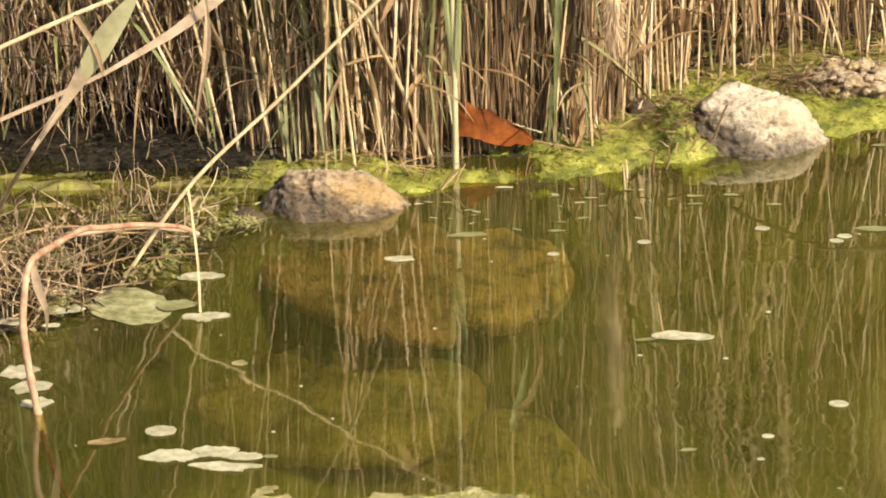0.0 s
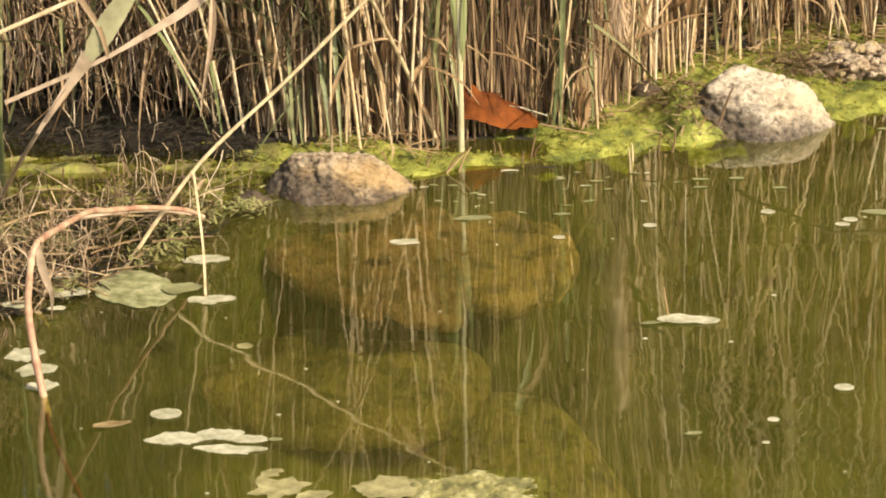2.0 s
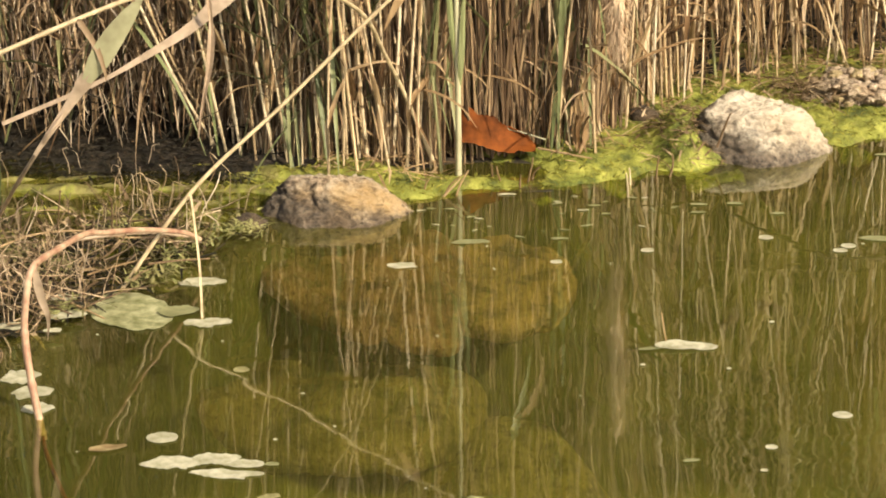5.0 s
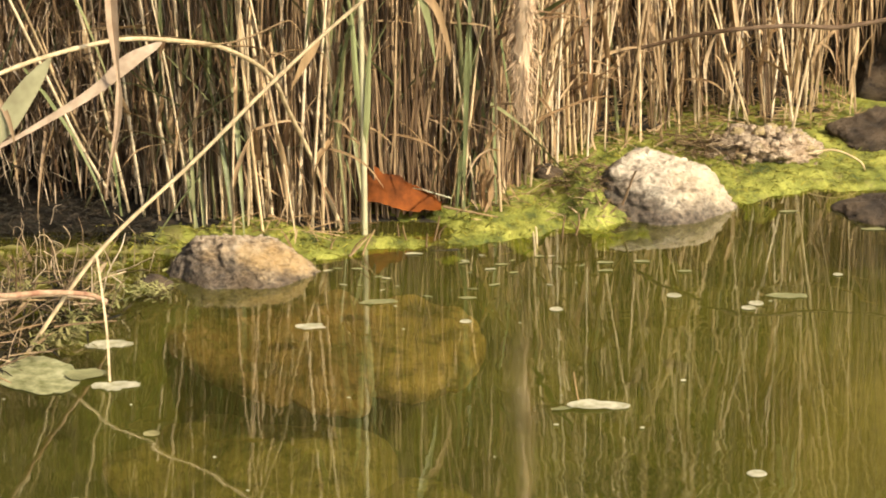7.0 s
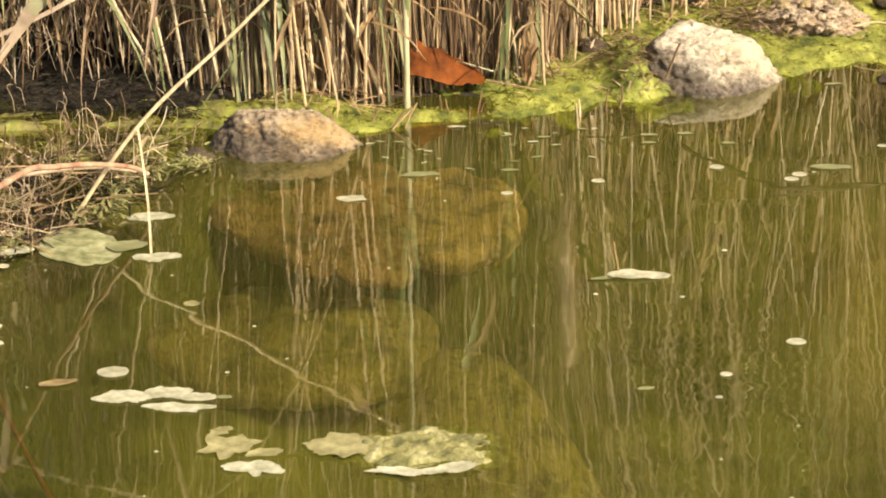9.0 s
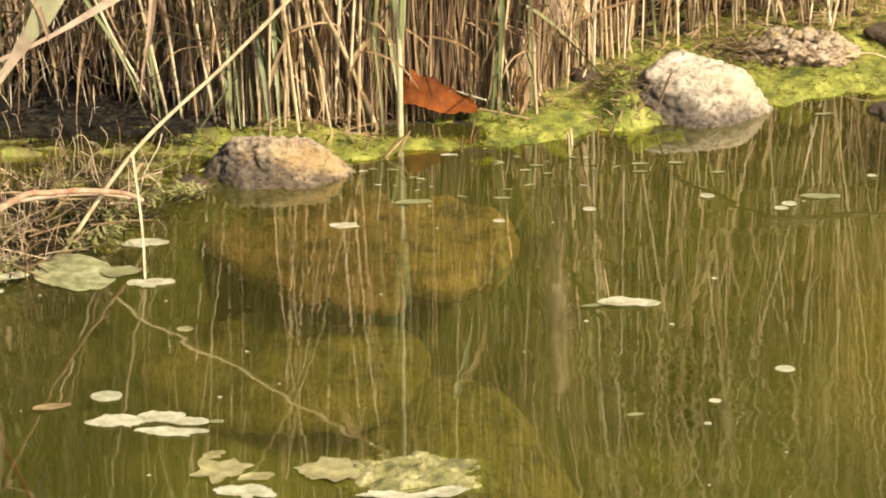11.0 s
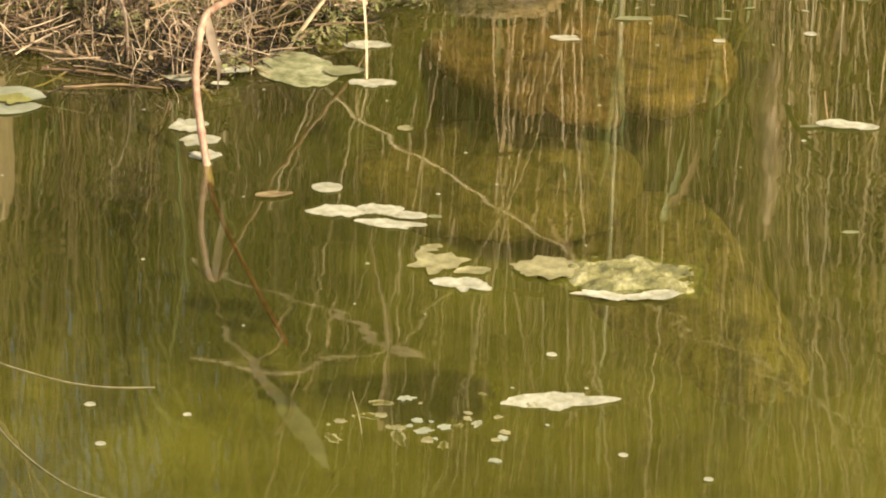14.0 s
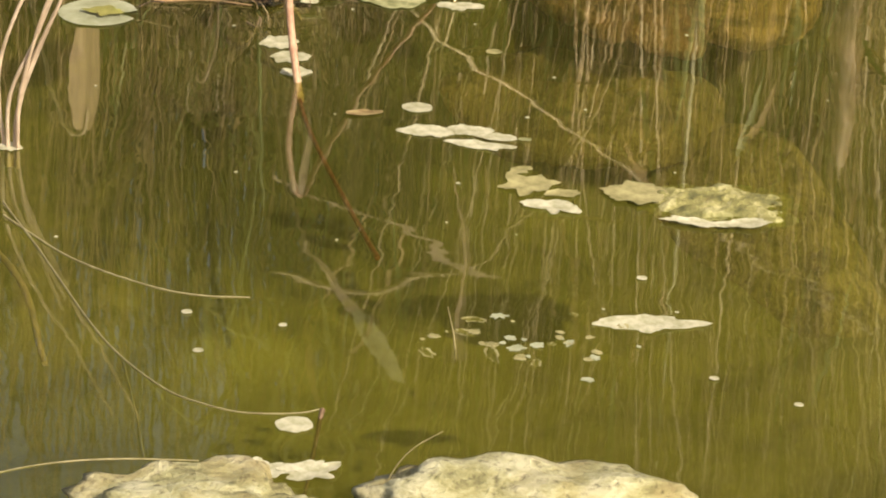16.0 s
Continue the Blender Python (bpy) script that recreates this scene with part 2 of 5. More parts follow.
def rock_material(name, pale, mid, dark, warm, warm_amount=0.5, crust=None, scale=14.0, relief=0.022, cut=0.0, silted=False):
    m, n, l, b = material(name)
    a = noise_node(n, l, scale, 8.0, 0.68, stretch=(1.0, 1.0, 2.8))
    r = ramp(n, [(0.34 - cut, dark), (0.46 - cut, mid), (0.60 - cut, pale)])
    l.new(a.outputs[0], r.inputs[0])
    w = noise_node(n, l, 7.0, 3.0)
    wr = ramp(n, [(0.45, (0, 0, 0)), (0.62, (warm_amount,) * 3)])
    l.new(w.outputs[0], wr.inputs[0])
    c = blend(n, l, wr.outputs[0], r.outputs[0], warm)
    v = noise_node(n, l, 70.0, 6.0, 0.7)
    vr = ramp(n, [(0.30, (0.28, 0.25, 0.22)), (0.46, (1, 1, 1))])
    l.new(v.outputs[0], vr.inputs[0])
    c = blend(n, l, 1.0, c, vr.outputs[0], "MULTIPLY")
    if crust:
        # dark wet crust with a ragged upper edge: slope along x and z, and where it starts
        tc = n.new("ShaderNodeTexCoord")
        dot = n.new("ShaderNodeVectorMath")
        dot.operation = "DOT_PRODUCT"
        dot.inputs[1].default_value = (crust[0], 0.0, crust[1])
        l.new(tc.outputs["Object"], dot.inputs[0])
        rag = noise_node(n, l, 22.0, 6.0, 0.7)
        add = n.new("ShaderNodeMath")
        add.operation = "MULTIPLY_ADD"
        add.inputs[1].default_value = 2.2
        l.new(rag.outputs[0], add.inputs[0])
        l.new(dot.outputs["Value"], add.inputs[2])
        edge = ramp(n, [(0.0, (0.85,) * 3), (0.5, (0, 0, 0))])
        shift = n.new("ShaderNodeMath")
        shift.operation = "SUBTRACT"
        shift.inputs[1].default_value = 1.25 - crust[2]
        l.new(add.outputs[0], shift.inputs[0])
        l.new(shift.outputs[0], edge.inputs[0])
        grit = ramp(n, [(0.4, (0.022, 0.015, 0.010)), (0.62, (0.14, 0.10, 0.065))])
        l.new(v.outputs[0], grit.inputs[0])
        c = blend(n, l, edge.outputs[0], c, grit.outputs[0])
    if silted:
        # ragged drifts of silt lie over the stone
        dr = world_noise(n, l, 13.0, 7.0, 0.7)
        de = ramp(n, [(0.36, (0.9,) * 3), (0.50, (0, 0, 0))])
        l.new(dr.outputs[0], de.inputs[0])
        c = blend(n, l, de.outputs[0], c, (0.075, 0.068, 0.018))
    l.new(c, b.inputs["Base Color"])
    b.inputs["Roughness"].default_value = 0.85
    hgt = blend(n, l, 0.5, a.outputs[0], v.outputs[0])
    bump(n, l, hgt, b, 1.0, relief)
    return m


m_rock_pale = rock_material("pale_granite", (0.72, 0.635, 0.485), (0.50, 0.42, 0.31), (0.13, 0.10, 0.07), (0.50, 0.38, 0.23), 0.5, crust=(4.0, 16.0, -0.34), relief=0.022, cut=-0.015)
m_rock_warm = rock_material("ochre_stone", (0.66, 0.55, 0.40), (0.48, 0.36, 0.23), (0.08, 0.05, 0.035), (0.52, 0.33, 0.12), 0.7, crust=(6.0, 24.0, -0.52), scale=22.0, relief=0.035)
m_rubble = rock_material("reddish_rubble", (0.60, 0.49, 0.35), (0.40, 0.30, 0.20), (0.09, 0.06, 0.04), (0.44, 0.30, 0.17), 0.5, scale=30.0)
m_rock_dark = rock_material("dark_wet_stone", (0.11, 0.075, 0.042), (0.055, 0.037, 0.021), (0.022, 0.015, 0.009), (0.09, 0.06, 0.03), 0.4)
m_rock_under = rock_material("silted_stone", (0.56, 0.36, 0.20), (0.45, 0.285, 0.155), (0.18, 0.125, 0.07), (0.35, 0.25, 0.13), 0.5, scale=9.0, silted=True)
m_slab = rock_material("reddish_silted_slab", (0.42, 0.238, 0.168), (0.30, 0.168, 0.12), (0.11, 0.07, 0.043), (0.33, 0.21, 0.115), 0.5, scale=12.0, silted=True)
m_sandstone = rock_material("pale_sandy_stone", (0.46, 0.355, 0.18), (0.38, 0.295, 0.14), (0.24, 0.185, 0.09), (0.40, 0.31, 0.15), 0.4, scale=8.0)
m_ridge = rock_material("algae_grown_stone", (0.32, 0.25, 0.095), (0.26, 0.205, 0.077), (0.12, 0.10, 0.04), (0.22, 0.175, 0.066), 0.4, scale=9.0, silted=True)
m_rock_deep = rock_material("green_silted_stone", (0.30, 0.225, 0.11), (0.235, 0.175, 0.08), (0.09, 0.07, 0.033), (0.21, 0.155, 0.07), 0.5, scale=9.0, silted=True)
m_rock_crust = rock_material("algae_crusted_stone", (0.55, 0.51, 0.32), (0.34, 0.31, 0.14), (0.15, 0.13, 0.05), (0.38, 0.29, 0.12), 0.6, scale=15.0, relief=0.018, cut=0.01)


def ground_material():
    m, n, l, b = material("silt_and_litter")
    a = world_noise(n, l, 9.0, 7.0, 0.62)
    silt = ramp(n, [(0.34, (0.026, 0.029, 0.008)), (0.62, (0.098, 0.092, 0.024))])
    l.new(a.outputs[0], silt.inputs[0])
    shoal = ramp(n, [(0.32, (0.135, 0.118, 0.030)), (0.6, (0.20, 0.174, 0.043))])
    l.new(a.outputs[0], shoal.inputs[0])
    d = world_noise(n, l, 30.0, 8.0, 0.7)
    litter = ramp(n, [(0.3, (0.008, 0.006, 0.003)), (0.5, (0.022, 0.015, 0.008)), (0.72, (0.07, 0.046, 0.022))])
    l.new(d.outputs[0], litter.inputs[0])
    g = n.new("ShaderNodeNewGeometry")
    sep = n.new("ShaderNodeSeparateXYZ")
    l.new(g.outputs["Position"], sep.inputs[0])
    mr = n.new("ShaderNodeMapRange")
    mr.inputs["From Min"].default_value, mr.inputs["From Max"].default_value = -0.05, 0.004
    l.new(sep.outputs["Z"], mr.inputs["Value"])
    my = n.new("ShaderNodeMapRange")
    my.inputs["From Min"].default_value, my.inputs["From Max"].default_value = 3.35, 3.95
    l.new(sep.outputs["Y"], my.inputs["Value"])
    bed = blend(n, l, my.outputs[0], shoal.outputs[0], silt.outputs[0])
    # the dark of the deep hollow off the bank, painted on the bed
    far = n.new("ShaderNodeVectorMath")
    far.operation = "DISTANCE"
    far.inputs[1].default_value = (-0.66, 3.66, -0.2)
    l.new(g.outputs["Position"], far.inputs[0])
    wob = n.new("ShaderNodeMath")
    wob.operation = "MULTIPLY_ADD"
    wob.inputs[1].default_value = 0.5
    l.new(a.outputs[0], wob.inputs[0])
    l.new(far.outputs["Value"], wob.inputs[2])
    hollow_dark = ramp(n, [(0.48, (0.75,) * 3), (0.72, (0, 0, 0))])
    l.new(wob.outputs[0], hollow_dark.inputs[0])
    bed = blend(n, l, hollow_dark.outputs[0], bed, (0.016, 0.018, 0.006))
    # pale sandy silt between the stones by the shore
    sand = n.new("ShaderNodeVectorMath")
    sand.operation = "DISTANCE"
    sand.inputs[1].default_value = (1.04, 4.12, -0.2)
    l.new(g.outputs["Position"], sand.inputs[0])
    wob2 = n.new("ShaderNodeMath")
    wob2.operation = "MULTIPLY_ADD"
    wob2.inputs[1].default_value = 0.5
    l.new(a.outputs[0], wob2.inputs[0])
    l.new(sand.outputs["Value"], wob2.inputs[2])
    sandy = ramp(n, [(0.34, (0.9,) * 3), (0.72, (0, 0, 0))])
    l.new(wob2.outputs[0], sandy.inputs[0])
    bed = blend(n, l, sandy.outputs[0], bed, (0.33, 0.255, 0.11))
    # near left bed painted darker to stand for deep water
    deep_dist = n.new("ShaderNodeVectorMath")
    deep_dist.operation = "DISTANCE"
    deep_dist.inputs[1].default_value = (-0.98, 2.85, -0.28)
    l.new(g.outputs["Position"], deep_dist.inputs[0])
    deep_dark = ramp(n, [(0.12, (0.5,) * 3), (0.4, (0, 0, 0))])
    l.new(deep_dist.outputs["Value"], deep_dark.inputs[0])
    bed = blend(n, l, deep_dark.outputs[0], bed, (0.05, 0.05, 0.025))
    c = blend(n, l, mr.outputs[0], bed, litter.outputs[0])
    l.new(c, b.inputs["Base Color"])
    b.inputs["Roughness"].default_value = 0.9
    bump(n, l, d.outputs[0], b, 0.7, 0.012)
    return m


def water_material():
    """Murky pond water: a mirror by Fresnel over tinted see-through water with suspended silt."""
    m, n, l, b = material("murky_water")
    n.remove(b)
    w1 = world_noise(n, l, 1.0, 2.0, 0.45, (2.9, 7.5, 1.0))
    w2 = world_noise(n, l, 1.0, 2.0, 0.5, (16.0, 30.0, 1.0))
    patch = world_noise(n, l, 1.7, 2.0)
    pr = ramp(n, [(0.42, (0.25,) * 3), (0.66, (1, 1, 1))])
    l.new(patch.outputs[0], pr.inputs[0])
    h = blend(n, l, 0.045, w1.outputs[0], w2.outputs[0])
    bm_ = n.new("ShaderNodeBump")
    bm_.inputs["Distance"].default_value = 0.0023
    l.new(pr.outputs[0], bm_.inputs["Strength"])
    l.new(h, bm_.inputs["Height"])
    lw = n.new("ShaderNodeLayerWeight")
    lw.inputs["Blend"].default_value = 0.5
    l.new(bm_.outputs[0], lw.inputs["Normal"])
    power = n.new("ShaderNodeMath")
    power.operation = "POWER"
    power.inputs[1].default_value = 3.6
    l.new(lw.outputs["Facing"], power.inputs[0])
    fr = n.new("ShaderNodeMath")
    fr.operation = "MULTIPLY_ADD"
    fr.inputs[1].default_value, fr.inputs[2].default_value = 1.12, 0.015
    fr.use_clamp = True
    l.new(power.outputs[0], fr.inputs[0])
    gl = n.new("ShaderNodeBsdfGlossy")
    gl.inputs["Roughness"].default_value = 0.02
    gl.inputs["Color"].default_value = (0.95, 0.95, 0.95, 1)
    l.new(bm_.outputs[0], gl.inputs["Normal"])
    tr = n.new("ShaderNodeBsdfTransparent")
    tr.inputs[0].default_value = (0.80, 0.82, 0.44, 1)
    silt = n.new("ShaderNodeBsdfDiffuse")
    cloud = world_noise(n, l, 2.2, 4.0, 0.55)
    cr = ramp(n, [(0.3, (0.058, 0.056, 0.011)), (0.7, (0.118, 0.110, 0.020))])
    l.new(cloud.outputs[0], cr.inputs[0])
    l.new(cr.outputs[0], silt.inputs[0])
    mx = n.new("ShaderNodeMixShader")
    mx.inputs[0].default_value = 0.32
    l.new(tr.outputs[0], mx.inputs[1])
    l.new(silt.outputs[0], mx.inputs[2])
    top = n.new("ShaderNodeMixShader")
    l.new(fr.outputs[0], top.inputs[0])
    l.new(mx.outputs[0], top.inputs[1])
    l.new(gl.outputs[0], top.inputs[2])
    l.new(top.outputs[0], n["Material Output"].inputs[0])
    return m


m_ground = ground_material()
m_water = water_material()


# ---------------------------------------------------------------- mesh helpers
def mesh_of(name, verts, faces, mat, smooth=True):
    me = bpy.data.meshes.new(name)
    me.from_pydata([tuple(v) for v in verts], [], faces)
    me.materials.append(mat)
    if smooth:
        me.polygons.foreach_set("use_smooth", [True] * len(me.polygons))
    me.update()
    if smooth:
        me.set_sharp_from_angle(angle=radians(55))
    return me


def thing(name, loc, label, category, group="", data=None):
    ob = new(name, data)
    ob.location = loc
    return tagged(ob, label, category, group)


def part(name, data, parent, label=""):
    ob = new(name, data)
    ob.parent = parent
    return tagged(ob, label)


def smooth_line(pts, steps=6):
    """A Catmull-Rom line through the points."""
    p = [Vector(q) for q in pts]
    p = [p[0] * 2 - p[1]] + p + [p[-1] * 2 - p[-2]]
    out = []
    for k in range(1, len(p) - 2):
        a, b, c, d = p[k - 1:k + 3]
        for s in range(steps):
            t = s / steps
            out.append(0.5 * ((2 * b) + (c - a) * t + (2 * a - 5 * b + 4 * c - d) * t * t + (3 * b - a - 3 * c + d) * t ** 3))
    out.append(p[-2])
    return out


def tube(line, radii, sides=6, verts=None, faces=None):
    """Adds a round tube along line to verts and faces."""
    verts = [] if verts is None else verts
    faces = [] if faces is None else faces
    n, base = len(line), len(verts)
    for k, q in enumerate(line):
        d = (line[min(k + 1, n - 1)] - line[max(k - 1, 0)]).normalized()
        u = d.cross(Vector((0.3, 1, 0.1))).normalized()
        v = d.cross(u)
        r = radii[k] if hasattr(radii, "__len__") else radii
        for s in range(sides):
            a = 2 * math.pi * s / sides
            verts.append(q + (u * math.cos(a) + v * math.sin(a)) * r)
    for k in range(n - 1):
        for s in range(sides):
            a, b = base + k * sides + s, base + k * sides + (s + 1) % sides
            faces.append((a, b, b + sides, a + sides))
    faces.append(tuple(base + s for s in reversed(range(sides))))
    faces.append(tuple(base + (n - 1) * sides + s for s in range(sides)))
    return verts, faces


def ribbon(line, widths, side, fold=0.25, verts=None, faces=None, thick=0.0007):
    """Adds a leaf blade along line: a shallow V with a midrib and real thickness."""
    verts = [] if verts is None else verts
    faces = [] if faces is None else faces
    n, base = len(line), len(verts)
    for k, q in enumerate(line):
        d = (line[min(k + 1, n - 1)] - line[max(k - 1, 0)]).normalized()
        sd = Vector(side) if not isinstance(side, list) else Vector(side[k])
        u = (sd - d * sd.dot(d)).normalized()
        w = d.cross(u)
        h = widths[k] / 2
        verts += [q - u * h + w * h * fold, q, q + u * h + w * h * fold, q - w * thick]
    for k in range(n - 1):
        a, b = base + 4 * k, base + 4 * k + 4
        faces += [(a, a + 1, b + 1, b), (a + 1, a + 2, b + 2, b + 1), (a + 2, a + 3, b + 3, b + 2), (a + 3, a, b, b + 3)]
    return verts, faces


def blade_widths(n, w, tip=0.08):
    return [w * (0.45 + 0.55 * min(1, k / (n * 0.25))) * max(tip, 1 - (max(0, k / (n - 1) - 0.35) / 0.65) ** 1.6) for k in range(n)]


# ---------------------------------------------------------------- ground, water, algae
SHORE_X = [-6, -2, -1.2, -0.95, -0.7, -0.59, -0.44, -0.31, -0.06, 0.07, 0.28, 0.48, 0.74, 0.95, 1.1, 2, 6]
SHORE_Y = [4.4, 4.2, 4.08, 3.98, 3.84, 3.99, 4.12, 4.26, 4.40, 4.44, 4.49, 4.56, 4.70, 4.76, 4.72, 4.7, 4.9]
REED_X = [-6, -2, -0.84, -0.41, -0.11, 0.02, 0.13, 0.24, 0.32, 0.43, 0.57, 0.72, 0.94, 1.02, 1.3]
REED_Y = [4.9, 4.78, 4.74, 4.68, 4.58, 4.60, 4.63, 4.65, 4.74, 4.92, 5.07, 5.16, 5.17, 5.26, 5.5]


def shore(x):
    return float(np.interp(x, SHORE_X, SHORE_Y)) + 0.035 * noise.noise((x * 7, 3.1, 0))


def reed_line(x):
    return float(np.interp(x, REED_X, REED_Y))


def ground_z(x, y):
    far = (y - shore(x)) * 0.85
    near = 2.12 + 0.05 * noise.noise((x * 4, 0, 9)) - y
    d = max(far, near)
    n = noise.fractal((x * 5, y * 5, 0.3), 1.0, 2.0, 4)
    if d > 0:
        dip = math.exp(-((x - 0.06) / 0.12) ** 2 - ((y - 4.585) / 0.05) ** 2)
        back = y - reed_line(x)
        z = -0.008 * min(1, d / 0.05) - 0.02 * dip + 0.024 * min(1, max(0, (back + 0.16) / 0.3)) + 0.05 * max(0, back - 0.2) * min(1, 0.3 + 1.0 / (1 + max(0, back - 4))) + 0.005 * n
        if near > 0:
            z += 0.35 * min(1.2, near)
    else:
        z = -0.42 * (1 - math.exp(d / 0.38)) + 0.025 * n * min(1, -d / 0.2)
        # a shoal of sand off the granite stone
        z += 0.10 * min(1, -d / 0.2) * math.exp(-((x - 1.0) / 0.22) ** 2 - ((y - 4.2) / 0.18) ** 2)
        # the hollow washed out under the slabs
        z -= 0.15 * min(1, -d / 0.15) * math.exp(-((x + 0.06) / 0.28) ** 4 - ((y - 4.12) / 0.16) ** 2)
    return z


def axis(lo, hi, step, reach, grow=1.22):
    inner = list(np.arange(lo, hi + step / 2, step))
    out, s, a, b = [], step, lo, hi
    left, right = [], []
    while b < reach or a > -reach:
        s *= grow
        a, b = a - s, b + s
        left.append(a)
        right.append(b)
    return left[::-1] + inner + right


def sheet(name, xs, ys, zf, mat):
    verts = [(x, y, zf(x, y)) for y in ys for x in xs]
    w = len(xs)
    faces = [(j * w + i, j * w + i + 1, (j + 1) * w + i + 1, (j + 1) * w + i) for j in range(len(ys) - 1) for i in range(w - 1)]
    return mesh_of(name, verts, faces, mat)


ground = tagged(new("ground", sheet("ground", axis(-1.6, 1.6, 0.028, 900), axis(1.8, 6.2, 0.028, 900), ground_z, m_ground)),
                "olive silt pond bed rising to dark reed litter", "ground", kind="structure")

# the water ends where the bank rises through it
water = tagged(new("water", mesh_of("water", [(-7, 1.4, 0), (7, 1.4, 0), (7, 5.6, 0), (-7, 5.6, 0)], [(0, 1, 2, 3)], m_water, False)),
               "still murky olive pond water mirroring the reeds", "water", kind="structure")


def algae_z(x, y):
    d = y - shore(x)
    back = reed_line(x) + float(np.interp(x, [-0.6, -0.3, 0.0, 0.25, 0.4], [-0.06, 0.06, 0.14, 0.20, 0.42])) - y
    edge = min(1, (d + float(np.interp(x, [-0.35, 0.15], [0.0, 0.10])) + 0.12 * noise.noise((x * 9, y * 9, 4))) / 0.12, (back + 0.08 * noise.noise((x * 8, y * 6, 1))) / 0.10)
    hollow = math.exp(-((x - 0.07) / 0.10) ** 2 - ((y - 4.60) / 0.05) ** 2)
    lump = noise.fractal((x * 16, y * 11, 2.2), 0.9, 2.0, 5)
    mound = noise.noise((x * 5.5, y * 4.5, 7.7)) + 0.6 * noise.noise((x * 21, y * 12, 5.1))
    base = float(np.interp(d, [-0.13, -0.085, -0.045, -0.018, 0.05, 0.30], [-0.34, -0.13, -0.042, -0.011, 0.004, 0.014])) + float(np.interp(x, [-0.5, -0.2], [-0.003, 0.002]))
    if edge < 1:
        base -= 0.02 * (1 - edge) if edge > 0 else 0.02 - 0.25 * edge
    streak = noise.noise((x * 5, y * 26, 8.8)) + 0.5 * noise.noise((x * 14, y * 40, 2.8))
    left = float(np.interp(x, [-0.45, -0.2], [1, 0]))
    calm = float(np.interp(d, [-0.08, 0.03], [0.25, 1.0]))
    heap = 0.055 * math.exp(-((x - 0.475) / 0.055) ** 2 - ((y - 4.72) / 0.09) ** 2) * (1 + 0.5 * lump)
    return base + heap + (0.008 * lump + 0.007 * mound) * calm - 0.03 * hollow + left * (0.030 * streak - 0.019)


algae = tagged(new("algae_mat", sheet("algae_mat", list(np.arange(-1.3, 1.5, 0.012)), list(np.arange(3.9, 5.75, 0.014)), algae_z, m_algae)),
               "lumpy bright yellow-green algae mat along the shore", "algae", kind="stuff")


def scatter_blades(name, count, place, length, width, mat, label, category, up=(0.1, 0.8), bend=0.5, seed=1):
    """Many small blades in one mesh."""
    rnd = random.Random(seed)
    verts, faces = [], []
    for _ in range(count):
        p = place(rnd)
        if p is None:
            continue
        a = rnd.uniform(0, 2 * math.pi)
        rise = rnd.uniform(*up)
        ln = rnd.uniform(*length)
        d = Vector((math.cos(a), math.sin(a), rise)).normalized()
        side = Vector((-math.sin(a), math.cos(a), rnd.uniform(-0.4, 0.4)))
        q = Vector(p)
        line = [q, q + d * ln * 0.5, q + d * ln * 0.9 + Vector((0, 0, -bend * ln * 0.3))]
        w = rnd.uniform(*width)
        ribbon(line, [w, w * 0.8, w * 0.15], side, 0.3, verts, faces, 0.0004)
    return tagged(new(name, mesh_of(name, verts, faces, mat)), label, category, kind="stuff")


def on_algae(rnd):
    x = rnd.uniform(-0.9, 1.15)
    y = shore(x) + rnd.uniform(-0.12, 0.55) if x < 0.3 else shore(x) + rnd.uniform(-0.10, 0.75)
    z = algae_z(x, y)
    return (x, y, z) if z > ground_z(x, y) - 0.004 else None


scatter_blades("algae_threads", 9000, on_algae, (0.008, 0.026), (0.0015, 0.0045), m_algae_tuft,
               "short threads of yellow-green algae and moss", "algae", (0.0, 0.7), 0.8, 3)


